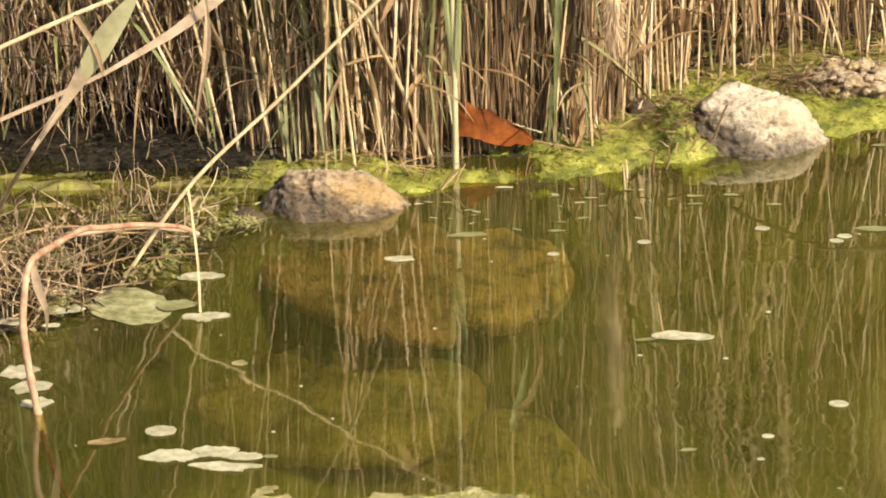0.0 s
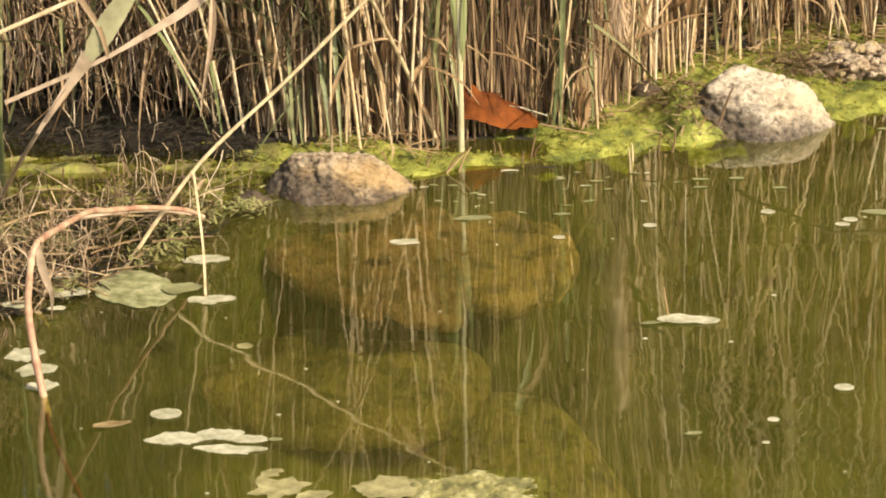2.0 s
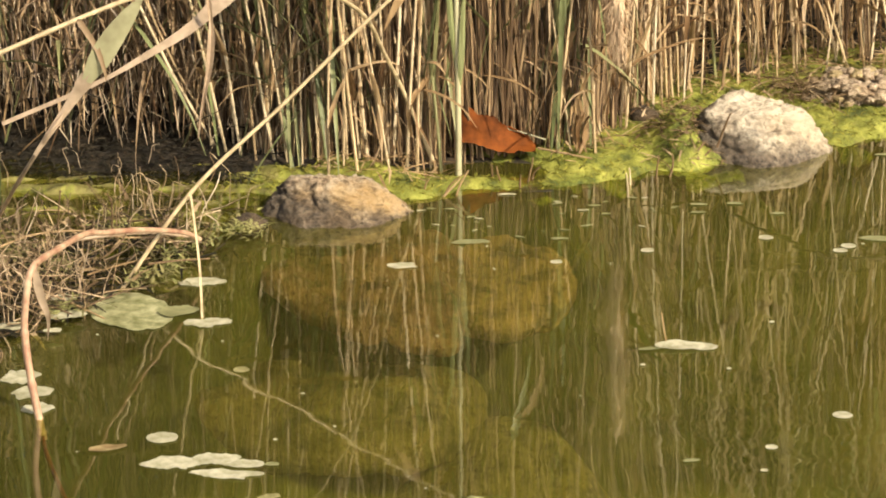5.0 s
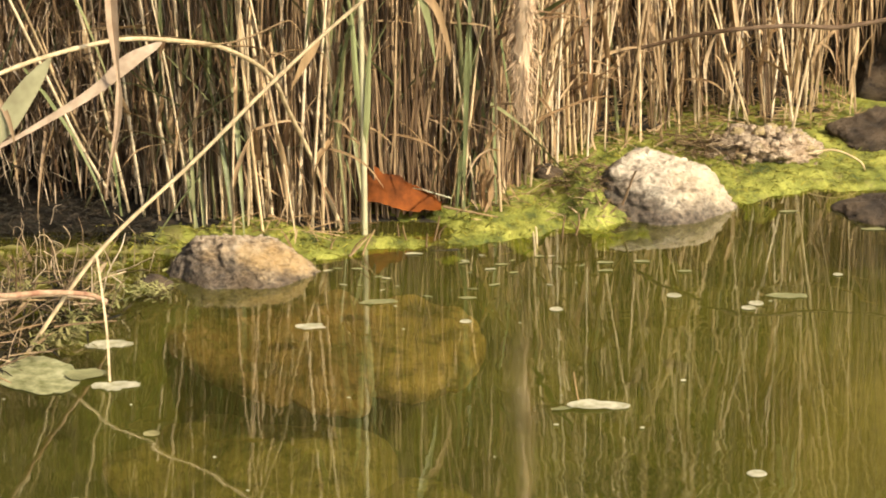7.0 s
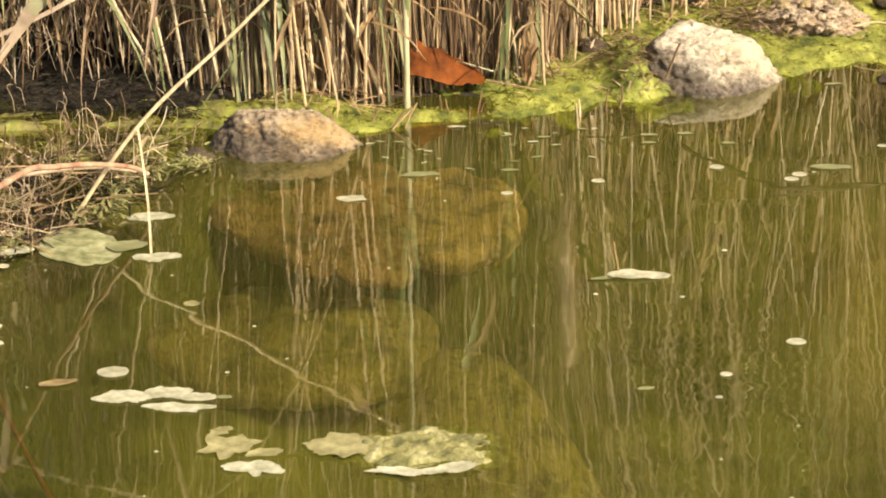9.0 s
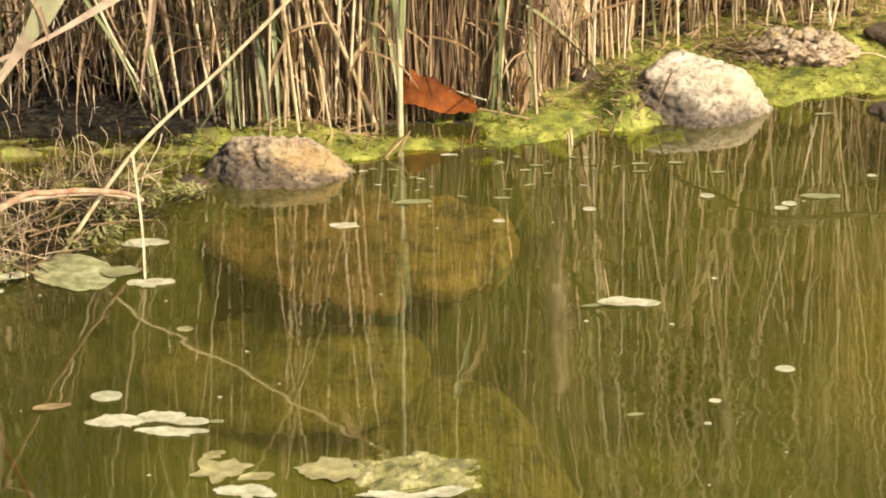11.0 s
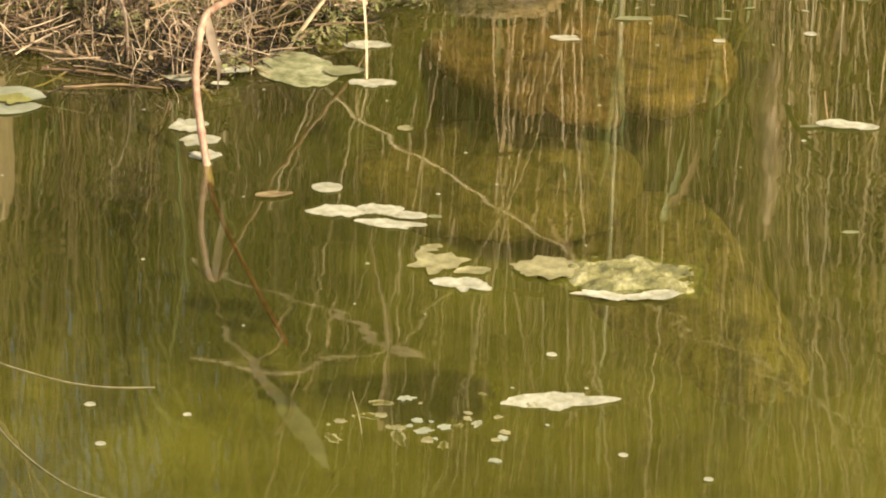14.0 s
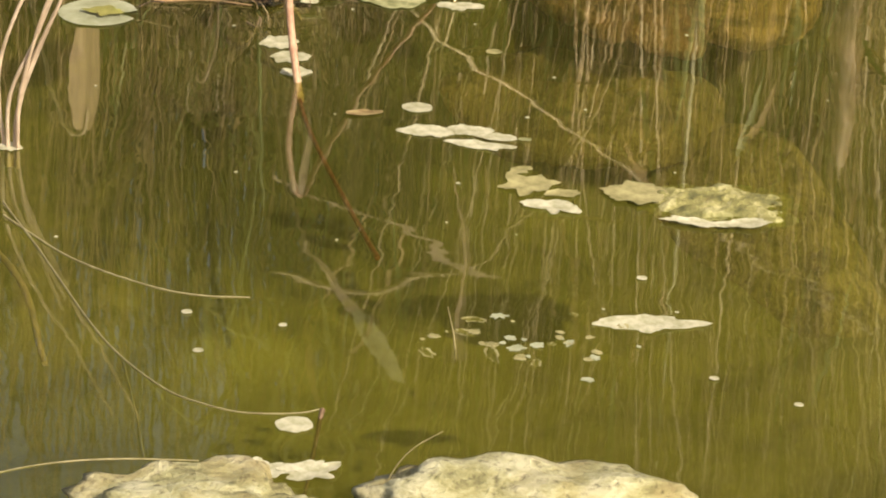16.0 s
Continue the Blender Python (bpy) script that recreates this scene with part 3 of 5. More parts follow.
# ---------------------------------------------------------------- stones
def stone(name, loc, size, mat, label, seed, rough=0.22, flat=0.0, spin=0.0, sub=5, fine=0.05, tent=0.0, apron=0.0, strata=0.0):
    """One stone: a ball pushed into facets and lumps, its foot sunk."""
    bm = bmesh.new()
    bmesh.ops.create_icosphere(bm, subdivisions=sub, radius=1.0)
    off = Vector((seed * 3.17, seed * 1.31, seed * 2.3))
    tilt = Matrix.Rotation(0.45, 3, "Y") @ Matrix.Rotation(0.3, 3, "X")
    rnd = random.Random(seed)
    planes = [(Vector((rnd.uniform(-1, 1), rnd.uniform(-1, 1), rnd.uniform(-0.3, 1))).normalized(), rnd.uniform(0.72, 0.95)) for _ in range(9)]
    for v in bm.verts:
        n = v.co.normalized()
        p = n.copy()
        for pn, pd in planes:
            h = p.dot(pn)
            if h > pd:
                p -= pn * (h - pd) * 0.8
        r = 1 + rough * noise.fractal(n * 1.5 + off, 1.0, 2.0, 3) + fine * noise.fractal(n * 6 + off, 0.7, 2.1, 4)
        r += fine * 0.4 * noise.fractal(n * 15 + off, 0.9, 2.2, 3)
        r -= fine * 0.8 * max(0, 0.3 - abs(noise.noise(Vector((n.x * 2, n.y * 2, n.z * 5)) + off * 2))) 
        if strata:
            q = tilt @ n
            r += strata * noise.fractal((q.x * 1.6 + seed, q.y * 1.6, q.z * 6.5), 0.8, 2.0, 4) - strata * 0.7 * max(0, 0.22 - abs(noise.noise((q.x * 1.3, q.y * 1.3 + seed, q.z * 5)))) / 0.22
        p *= r
        if p.z > 0 and flat:
            p.z *= 1 - flat * min(1, p.z)
        if tent:
            p.z *= 1 - tent * min(1, abs(p.x + 0.1)) ** 1.3
        if apron:
            p.z *= 1 - apron * min(1, max(0, -p.y)) ** 1.2
        v.co = Vector((p.x * size[0], p.y * size[1], p.z * size[2]))
    bmesh.ops.rotate(bm, verts=bm.verts, cent=(0, 0, 0), matrix=Matrix.Rotation(spin, 3, "Z"))
    me = bpy.data.meshes.new(name)
    bm.to_mesh(me)
    bm.free()
    me.materials.append(mat)
    me.polygons.foreach_set("use_smooth", [True] * len(me.polygons))
    return thing(name, loc, label, "stone", "", me)


def hewn(name, loc, planes, mat, label, seed, coarse=0.006, pits=0.004, round_off=11, clefts=0.009, sub=6):
    """A stone cut by planes (normal, distance), its edges worn round and its faces pitted."""
    bm = bmesh.new()
    bmesh.ops.create_icosphere(bm, subdivisions=sub, radius=1.0)
    off = Vector((seed * 3.17, seed * 1.31, seed * 2.3))
    faces_of = [(Vector(pn).normalized(), pd) for pn, pd in planes]
    for v in bm.verts:
        n = v.co.normalized()
        r = sum(max(0.0, n.dot(pn) / pd) ** round_off for pn, pd in faces_of) ** (-1 / round_off)
        p = n * r
        lump = noise.fractal(p * 16 + off, 0.9, 2.0, 4)
        vein = abs(noise.noise(Vector((p.x * 14 + p.z * 16, p.y * 14, p.z * 40)) + off))
        cleft = abs(noise.noise(Vector((p.x * 5 + p.z * 9, p.y * 6, p.z * 13 - p.x * 4)) + off * 1.7))
        pit = noise.fractal(p * 85 + off, 0.6, 2.1, 4)
        v.co = p + n * (coarse * lump + pits * pit - 0.005 * max(0, 0.10 - vein) / 0.10 - clefts * max(0, 0.06 - cleft) / 0.06)
    me = bpy.data.meshes.new(name)
    bm.to_mesh(me)
    bm.free()
    me.materials.append(mat)
    me.polygons.foreach_set("use_smooth", [True] * len(me.polygons))
    return thing(name, loc, label, "stone", "", me)


def ledge(name, outline, z, rise, thick, mat, label, seed, sway=0.012, mound=False):
    """A flat stone under water with a worn rim, overhanging or (mound) sloping into the silt: outline on the plan, height at its near edge, rise per metre away."""
    cx = sum(p[0] for p in outline) / len(outline)
    cy = sum(p[1] for p in outline) / len(outline)
    near = min(p[1] for p in outline)
    ring = smooth_line([Vector((p[0] - cx, p[1] - cy, 0)) for p in outline + outline[:1]], 12)[:-1]
    n = len(ring)
    verts, faces = [], []
    if mound:
        steps = [(0.02, 0), (0.25, 0.02), (0.45, 0.08), (0.62, 0.18), (0.78, 0.32), (0.9, 0.48), (1.0, 0.66), (1.12, 0.92), (1.3, 1.35), (1.55, 2.0), (1.9, 3.0)]
    else:
        steps = [(0.02, 0), (0.2, 0), (0.38, 0), (0.55, 0), (0.7, 0), (0.82, 0.02), (0.9, 0.08), (0.955, 0.2), (0.99, 0.42), (1.0, 0.7), (0.985, 1.0), (0.93, 1.15), (0.8, 1.25), (0.5, 1.3), (0.2, 1.35)]
    for s, drop in steps:
        for k, q in enumerate(ring):
            wide = 1 + 0.05 * noise.fractal((q.x * 9 + seed, q.y * 9, seed), 0.9, 2.0, 4)
            x, y = q.x * s * wide, q.y * s * wide
            h = z + rise * (y + cy - near)
            h += sway * noise.fractal((x * 9 + seed, y * 9, 1.5), 0.9, 2.0, 4) + 0.006 * noise.fractal((x * 34, y * 34 + seed, 2.5), 0.8, 2.0, 3)
            verts.append((x, y, h - thick * drop))
    for r in range(len(steps) - 1):
        for k in range(n):
            a, b = r * n + k, r * n + (k + 1) % n
            faces.append((a, a + n, b + n, b))
    faces.append(tuple(range(n)))
    return thing(name, (cx, cy, 0), label, "stone", "", mesh_of(name, verts, faces, mat))


hewn("stone", (-0.20, 4.40, 0.0), [((0.03, 0.30, 0.95), 0.050), ((-0.73, 0.25, 0.64), 0.092), ((0.60, 0.25, 0.76), 0.076), ((0, -0.62, 0.78), 0.080), ((-0.65, -0.6, 0.47), 0.112), ((0.62, -0.62, 0.48), 0.120),
                                   ((0, 0.8, 0.6), 0.10), ((0, 0, -1), 0.10), ((-1, 0.1, 0), 0.14), ((1, 0, 0.2), 0.155), ((0, -1, 0), 0.15), ((0, 1, 0), 0.13)],
     m_rock_warm, "ochre-brown rough stone in the shallow water by the reeds", 5, 0.006, 0.0062, 18, 0.008)
hewn("stone", (0.61, 4.76, 0.0), [((-0.38, 0.33, 0.86), 0.100), ((0.37, 0.33, 0.87), 0.081), ((0.82, 0.2, 0.54), 0.105), ((-0.725, 0.25, 0.64), 0.112), ((0, -0.80, 0.60), 0.150), ((0.05, -0.36, 0.93), 0.100),
                                  ((0.58, -0.68, 0.45), 0.138), ((-0.55, -0.72, 0.43), 0.148), ((0, 0.85, 0.5), 0.13), ((0, 0, -1), 0.10), ((-1, 0, 0), 0.15), ((1, 0, -0.1), 0.152), ((0, -1, 0), 0.20)],
     m_rock_pale, "pale grey rounded granite stone half in water", 8, 0.005, 0.0045, 18, 0.009)
stone("stone", (0.848, 5.0, 0.0), (0.112, 0.09, 0.056), m_rubble, "low reddish rubble stone on green algae", 11, 0.34, fine=0.17, sub=6)
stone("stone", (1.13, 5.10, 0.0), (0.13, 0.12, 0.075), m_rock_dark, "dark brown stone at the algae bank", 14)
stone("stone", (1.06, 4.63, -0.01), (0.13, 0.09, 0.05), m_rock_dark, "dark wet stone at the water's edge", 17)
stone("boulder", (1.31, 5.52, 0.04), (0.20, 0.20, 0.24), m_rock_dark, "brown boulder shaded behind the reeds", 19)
stone("stone", (-0.352, 4.30, 0.0), (0.034, 0.028, 0.020), m_rock_dark, "small dark stone beside the ochre stone", 21, sub=3)
stone("stone", (0.40, 4.86, 0.02), (0.03, 0.025, 0.022), m_rock_dark, "small brown stone at the foot of the reeds", 22, sub=3)
# under the water
ledge("sunken_stone", [(-0.315, 4.147), (-0.264, 4.085), (-0.178, 3.985), (-0.071, 3.931), (0.016, 3.946), (0.035, 4.03), (0.06, 4.2), (0.0, 4.36), (-0.1, 4.42), (-0.27, 4.40), (-0.35, 4.27)], -0.068, 0.08, 0.035, m_slab, "reddish-brown silted stone slab under water", 31, 0.018)
ledge("sunken_stone", [(-0.02, 4.04), (0.085, 3.995), (0.18, 4.035), (0.227, 4.156), (0.216, 4.261), (0.172, 4.319), (0.10, 4.38), (0.02, 4.30), (-0.01, 4.17)], -0.066, 0.05, 0.04, m_rock_under, "rounded ochre stone slab under water", 33, 0.008)
ledge("sunken_stone", [(-0.46, 3.95), (-0.38, 3.85), (-0.201, 3.775), (-0.017, 3.79), (0.06, 3.92), (0.02, 4.08), (-0.284, 4.12), (-0.42, 4.06)], -0.19, 0.05, 0.06, m_rock_deep, "long flat silted stone deep under water", 36, 0.02)
ledge("sunken_stone", [(0.0, 3.80), (0.04, 3.89), (0.10, 3.925), (0.172, 3.89), (0.212, 3.81), (0.246, 3.71), (0.262, 3.60), (0.235, 3.53), (0.15, 3.60), (0.06, 3.70)], -0.27, 0.22, 0.05, m_ridge, "curved algae-grown stone ridge deep under water", 37, 0.012, True)
# at the camera's feet
stone("stone", (-0.507, 2.155, 0.004), (0.165, 0.11, 0.055), m_rock_crust, "stone crusted with pale dried algae", 51, 0.4, fine=0.06)
stone("stone", (-0.172, 2.20, 0.004), (0.208, 0.12, 0.062), m_rock_crust, "stone crusted with pale yellowish algae", 53, 0.4, fine=0.06)


# ---------------------------------------------------------------- reeds
def reed_variant(rnd, mat, leafmat, height, slim=1.0):
    """One reed: a jointed stem and its hanging sheaths and blades."""
    root = new("reed")
    lean = Vector((rnd.gauss(0, 0.06), rnd.gauss(0, 0.06), 0))
    bow = Vector((rnd.gauss(0, 0.05), rnd.gauss(0, 0.05), 0))
    r0 = rnd.uniform(0.0017, 0.0035) * slim
    line, radii = [], []
    nodes_at = []
    z, k = -0.03, 0
    joint = rnd.uniform(0.07, 0.12)
    while z < height:
        for dz, s in ((0.0, 1.0), (joint * 0.86, 0.95), (joint * 0.93, 1.28)):
            zz = z + dz
            line.append(Vector((0, 0, zz)) + lean * zz + bow * zz * zz)
            radii.append(r0 * s * (1 - 0.55 * max(0, zz) / height))
        nodes_at.append(line[-1])
        z += joint
        joint = min(0.19, joint * 1.12)
    v, f = tube(line, radii, 6)
    part("stem", mesh_of("reed_stem", v, f, mat), root)
    for q in nodes_at[1:6:2] if rnd.random() < 0.8 else nodes_at[2:3]:
        a = rnd.uniform(0, 2 * math.pi)
        ln = rnd.uniform(0.10, 0.26)
        up = rnd.uniform(0.5, 3.2) if rnd.random() < 0.8 else rnd.uniform(0.1, 0.6)
        d = Vector((math.cos(a), math.sin(a), up)).normalized()
        droop = rnd.uniform(0.0, 0.5)
        pts = [q - Vector((0, 0, 0.06)), q, q + d * ln * 0.4, q + d * ln * 0.75 - Vector((0, 0, droop * ln * 0.25)), q + d * ln - Vector((0, 0, droop * ln * 0.7))]
        ln_pts = smooth_line(pts, 3)
        v, f = ribbon(ln_pts, blade_widths(len(ln_pts), rnd.uniform(0.007, 0.014)), (-math.sin(a), math.cos(a), 0.2), 0.35)
        part("leaf", mesh_of("reed_leaf", v, f, leafmat), root)
    return root


rnd = random.Random(11)
DRY_LABEL, GREEN_LABEL = "dry straw-coloured reed stem with withered leaves", "green reed stem with dry leaf sheaths"
brown = [tagged(reed_variant(rnd, m_brownstem, m_brownblade, rnd.uniform(1.8, 2.4), 0.7), "brown reed stem with torn leaves, darkened for shade", "reed", "reeds along the shore") for _ in range(8)]
dry = [tagged(reed_variant(rnd, m_stem, m_blade, rnd.uniform(1.9, 2.5)), DRY_LABEL, "reed", "reeds along the shore") for _ in range(16)]
green = [tagged(reed_variant(rnd, m_green, m_blade, rnd.uniform(1.9, 2.5)), GREEN_LABEL, "reed", "reeds along the shore") for _ in range(4)]


# stems that stand out singly in front: x, y, tilt sideways in degrees
SINGLE = [(-0.004, 4.575, 1), (0.291, 4.645, 0.5), (-0.215, 4.52, 0), (0.205, 4.68, -1), (0.215, 4.65, 3), (0.245, 4.655, 2), (0.614, 5.09, 4), (0.575, 5.05, -5),
          (0.70, 5.12, -4), (0.745, 5.14, 1), (0.80, 5.13, -4), (0.86, 5.15, 14), (0.93, 5.11, 16), (0.945, 5.12, 4), (0.53, 5.01, 6), (0.49, 4.97, 8),
          (0.42, 4.88, 5), (0.36, 4.80, 3), (1.10, 5.25, -3), (1.09, 5.27, -8), (0.66, 5.10, 8), (-0.10, 4.54, 2), (-0.16, 4.54, -2), (-0.05, 4.58, 1), (-0.24, 4.63, 2), (-0.27, 4.64, -3), (-0.30, 4.65, 4), (-0.19, 4.60, 1), (-0.325, 4.66, -2), (-0.07, 4.58, -3), (0.025, 4.77, 2), (0.05, 4.725, 1), (0.085, 4.73, -2), (0.105, 4.72, 2), (0.135, 4.73, 0), (0.16, 4.71, -1), (0.185, 4.70, 3), (0.07, 4.75, 4),
          (0.06, 4.70, -1), (0.115, 4.705, 3), (0.15, 4.69, -3), (0.095, 4.71, 1), (0.175, 4.73, 5), (-0.36, 4.66, 2), (-0.39, 4.68, -2), (-0.42, 4.70, 3), (-0.345, 4.69, -4), (-0.45, 4.72, 1)]
used = set()
for k, (x, y, tilt) in enumerate(SINGLE):
    src = green[k % 4] if k in (0, 3) else dry[k % 16]
    m = Matrix.LocRotScale((x, y, ground_z(x, y)), Euler((0, radians(tilt), rnd.uniform(0, 6.28))), None)
    if src in used:
        copy_thing(src, m)
    else:
        used.add(src)
        src.matrix_basis = m
for k in range(256):
    x = rnd.uniform(-0.95, 1.05)
    if x < -0.46 and rnd.random() < (0.8 if x < -0.6 else 0.5):
        x = rnd.uniform(-0.5, 0.22)
    if x > 0.5 and rnd.random() < 0.45:
        x -= 0.7
    y = reed_line(x) + 0.015 + abs(rnd.gauss(0, 0.12))
    if -0.02 < x < 0.22 and y < 4.72:
        y += 0.08
    if x < -0.36:
        y += rnd.random() * 0.08
    src = rnd.choice(green) if rnd.random() < (0.09 if x < 0.35 else 0.02) else rnd.choice(brown if x < -0.52 and rnd.random() < 0.92 else dry)
    m = Matrix.LocRotScale((x, y, ground_z(x, y)), Euler((rnd.gauss(0, 0.035), rnd.gauss(0.012, 0.04), rnd.uniform(0, 6.28))), None)
    if src in used:
        copy_thing(src, m)
    else:
        used.add(src)
        src.matrix_basis = m


def thicket(name, count, area, mat, label, radius=(0.0014, 0.0034), height=(1.7, 2.6), lean=0.07, seed=5):
    rnd = random.Random(seed)
    verts, faces = [], []
    for _ in range(count):
        x, y = area(rnd)
        h = rnd.uniform(*height)
        if x < -1.0 and rnd.random() < 0.2:
            h = rnd.uniform(0.6, 1.0)
        elif x < -0.72:
            h *= rnd.uniform(0.55, 0.95)
        lx, ly = rnd.gauss(0, lean), rnd.gauss(0, lean)
        bx, by = rnd.gauss(0, 0.05), rnd.gauss(0, 0.05)
        z0 = ground_z(x, y) - 0.02
        r = rnd.uniform(*radius) * (0.65 if -1.1 < x < -0.5 else 1.0)
        line = [Vector((x + lx * s * h + bx * (s * h) ** 2, y + ly * s * h + by * (s * h) ** 2, z0 + s * h)) for s in (0, 0.16, 0.4, 0.7, 1.0)]
        tube(line, [r, r, r * 0.9, r * 0.7, r * 0.35], 5, verts, faces)
    return tagged(new(name, mesh_of(name, verts, faces, mat)), label, "reeds", kind="stuff")


def thicket_area(rnd):
    x = rnd.uniform(-2.6, 1.7) if rnd.random() < 0.45 else rnd.uniform(-0.95, 1.2)
    if -1.0 < x < -0.5 and rnd.random() < 0.72:
        x = rnd.uniform(-0.5, 0.3)
    if 0.42 < x < 1.15 and rnd.random() < 0.85:
        x -= rnd.uniform(0.6, 1.2)
    if -1.0 < x < -0.38:
        return x, reed_line(x) + 0.06 + rnd.random() * 1.3
    return x, reed_line(x) + 0.03 + rnd.random() ** 1.3 * 1.1


thicket("reed_thicket", 6300, thicket_area, m_stem_shaded, "dense dead reed stems standing behind, coloured darker for shade")
# near-black stems added as a backdrop for the dark between the reeds
thicket("reed_thicket", 1900, lambda r: (lambda x: (x, reed_line(x) + r.uniform(0.8, 2.4)))(r.uniform(0.1, 2.6)), m_decay_shade, "dense reed stems added far back, near black for shade", (0.003, 0.006), (1.9, 2.6), 0.05, 6)
thicket("reed_thicket", 1300, lambda r: (lambda x: (x, reed_line(x) + r.uniform(0.45, 1.7)))(r.uniform(-2.2, -0.45)), m_decay_shade, "dense reed stems added far back, darkened as shaded backdrop", (0.003, 0.006), (1.7, 2.4), 0.07, 8)


def blades(name, count, mat, label, heights, length, width, seed, xs=(-2.4, 1.2), hang=0.6, depth=0.8):
    """Loose blades among the stems: drooping, torn and crossing."""
    rnd = random.Random(seed)
    verts, faces = [], []
    for _ in range(count):
        x = rnd.uniform(*xs)
        if x > 0.5 and rnd.random() < 0.55:
            x -= rnd.uniform(0.5, 0.9)
        y = reed_line(x) + 0.01 + rnd.random() ** 1.5 * depth
        if 0.0 < x < 0.2:
            y += 0.06
        z = ground_z(x, y) + heights[0] + (heights[1] - heights[0]) * rnd.random()
        a = rnd.uniform(0, 2 * math.pi)
        ln = rnd.uniform(*length)
        d = Vector((math.cos(a) * 0.5, math.sin(a) * 0.5, rnd.uniform(0.2, 2.2) * rnd.choice((1, 1, -1)))).normalized()
        dr = rnd.uniform(0, hang)
        q = Vector((x, y, z))
        line = [q, q + d * ln * 0.3, q + d * ln * 0.62 + Vector((0, 0, -dr * ln * 0.12)), q + d * ln * 0.85 + Vector((0, 0, -dr * ln * 0.4)), q + d * ln + Vector((0, 0, -dr * ln * 0.75))]
        w = rnd.uniform(*width)
        ribbon(line, [w * 0.7, w, w * 0.8, w * 0.45, w * 0.08], (-math.sin(a), math.cos(a), rnd.uniform(-0.5, 0.5)), 0.3, verts, faces, 0.0005)
    return tagged(new(name, mesh_of(name, verts, faces, mat)), label, "reed leaves", kind="stuff")


blades("dry_reed_leaves", 3600, m_blade_stuff, "withered tan reed leaves hanging among the stems", (0.02, 0.7), (0.05, 0.22), (0.003, 0.009), 21)
blades("green_reed_leaves", 260, m_green_stuff, "long green reed leaves among dry stems", (0.12, 0.6), (0.15, 0.4), (0.006, 0.014), 22, (-1.2, 0.4), depth=0.35)
blades("reed_leaves_above", 900, m_green_stuff, "green and tan leaves high on the reeds", (0.7, 2.3), (0.2, 0.45), (0.010, 0.022), 23, (-0.9, 1.2))
blades("reed_leaves_at_the_top", 1700, m_green_stuff, "dense green and tan leaves at the reeds' tops", (1.1, 2.6), (0.2, 0.45), (0.010, 0.022), 25, (-1.0, 1.4))
blades("dry_reed_leaves_above", 700, m_blade_stuff, "tan leaves high on the reeds", (0.7, 2.3), (0.2, 0.4), (0.008, 0.018), 24, (-0.9, 1.2))


def litter_at(rnd):
    x = rnd.uniform(-0.25, 1.1)
    y = reed_line(x) + rnd.uniform(-0.10, 0.5)
    if 0.0 < x < 0.22 and y < 4.72:
        return None
    return (x, y, max(ground_z(x, y), algae_z(x, y)) + rnd.uniform(0, 0.03))


scatter_blades("reed_litter", 1500, litter_at, (0.02, 0.10), (0.0015, 0.005), m_blade_stuff, "fallen brown reed litter between the stems", "litter", (-0.3, 0.5), 0.1, 31)
blades("brown_leaf_scraps", 3200, m_stem_shaded, "broken brown reed leaves between the stems, darkened for shade", (0.10, 0.6), (0.04, 0.16), (0.002, 0.006), 27, (-1.05, -0.15), 0.3, 0.3)
blades("pale_leaf_scraps", 1700, m_pale_scrap, "thin pale flecks of torn reed leaves between the stems", (0.03, 0.6), (0.02, 0.07), (0.0012, 0.003), 28, (-1.05, -0.25), 0.3, 0.12)
blades("reed_leaf_scraps", 3000, m_blade_stuff, "narrow broken scraps of dry reed leaves between the stems", (0.02, 0.62), (0.03, 0.13), (0.002, 0.006), 26, (-0.25, 1.15), 0.3, 0.3)

# patches of green blades where living shoots stand
for k, gx in enumerate((-0.30, -0.20, 0.0, 0.18, 0.24)):
    blades("green_reed_leaves", 46, m_green_stuff, "upright green reed leaves of a living shoot", (0.10, 0.5), (0.16, 0.36), (0.005, 0.011), 60 + k, (gx - 0.05, gx + 0.05), 0.25, 0.10)


# litter here carries the shade of the reeds' foot in its colour
def dark_foot(rnd):
    x = rnd.uniform(-1.05, -0.36)
    y = reed_line(x) + rnd.uniform(-0.14, 0.12)
    return (x, y, max(ground_z(x, y), 0.0) + 0.01 * rnd.random())


scatter_blades("rotten_litter", 2200, dark_foot, (0.015, 0.05), (0.0015, 0.0045), m_decay_shade, "decayed leaves and stalks at the reeds' foot, darkened for shade", "litter", (-0.2, 0.5), 0.3, 33)


# ---------------------------------------------------------------- single stems and leaves over the water
def bent_stalk(name, pts, r0, r1, mat, label, category="reed stalk", joints=0.11, steps=10):
    """A bare bent stalk with thickened joints."""
    line = smooth_line(pts, steps)
    run, radii, n = 0.0, [], len(line)
    for k, q in enumerate(line):
        if k:
            run += (q - line[k - 1]).length
        s = k / (n - 1)
        near_joint = abs((run / joints) % 1 - 0.5) > 0.46
        radii.append((r0 + (r1 - r0) * s) * (1.22 if near_joint else 1))
    base = line[0].copy()
    v, f = tube([q - base for q in line], radii, 8)
    root = thing(name, base, label, category)
    part("stem", mesh_of(name, v, f, mat), root)
    return root


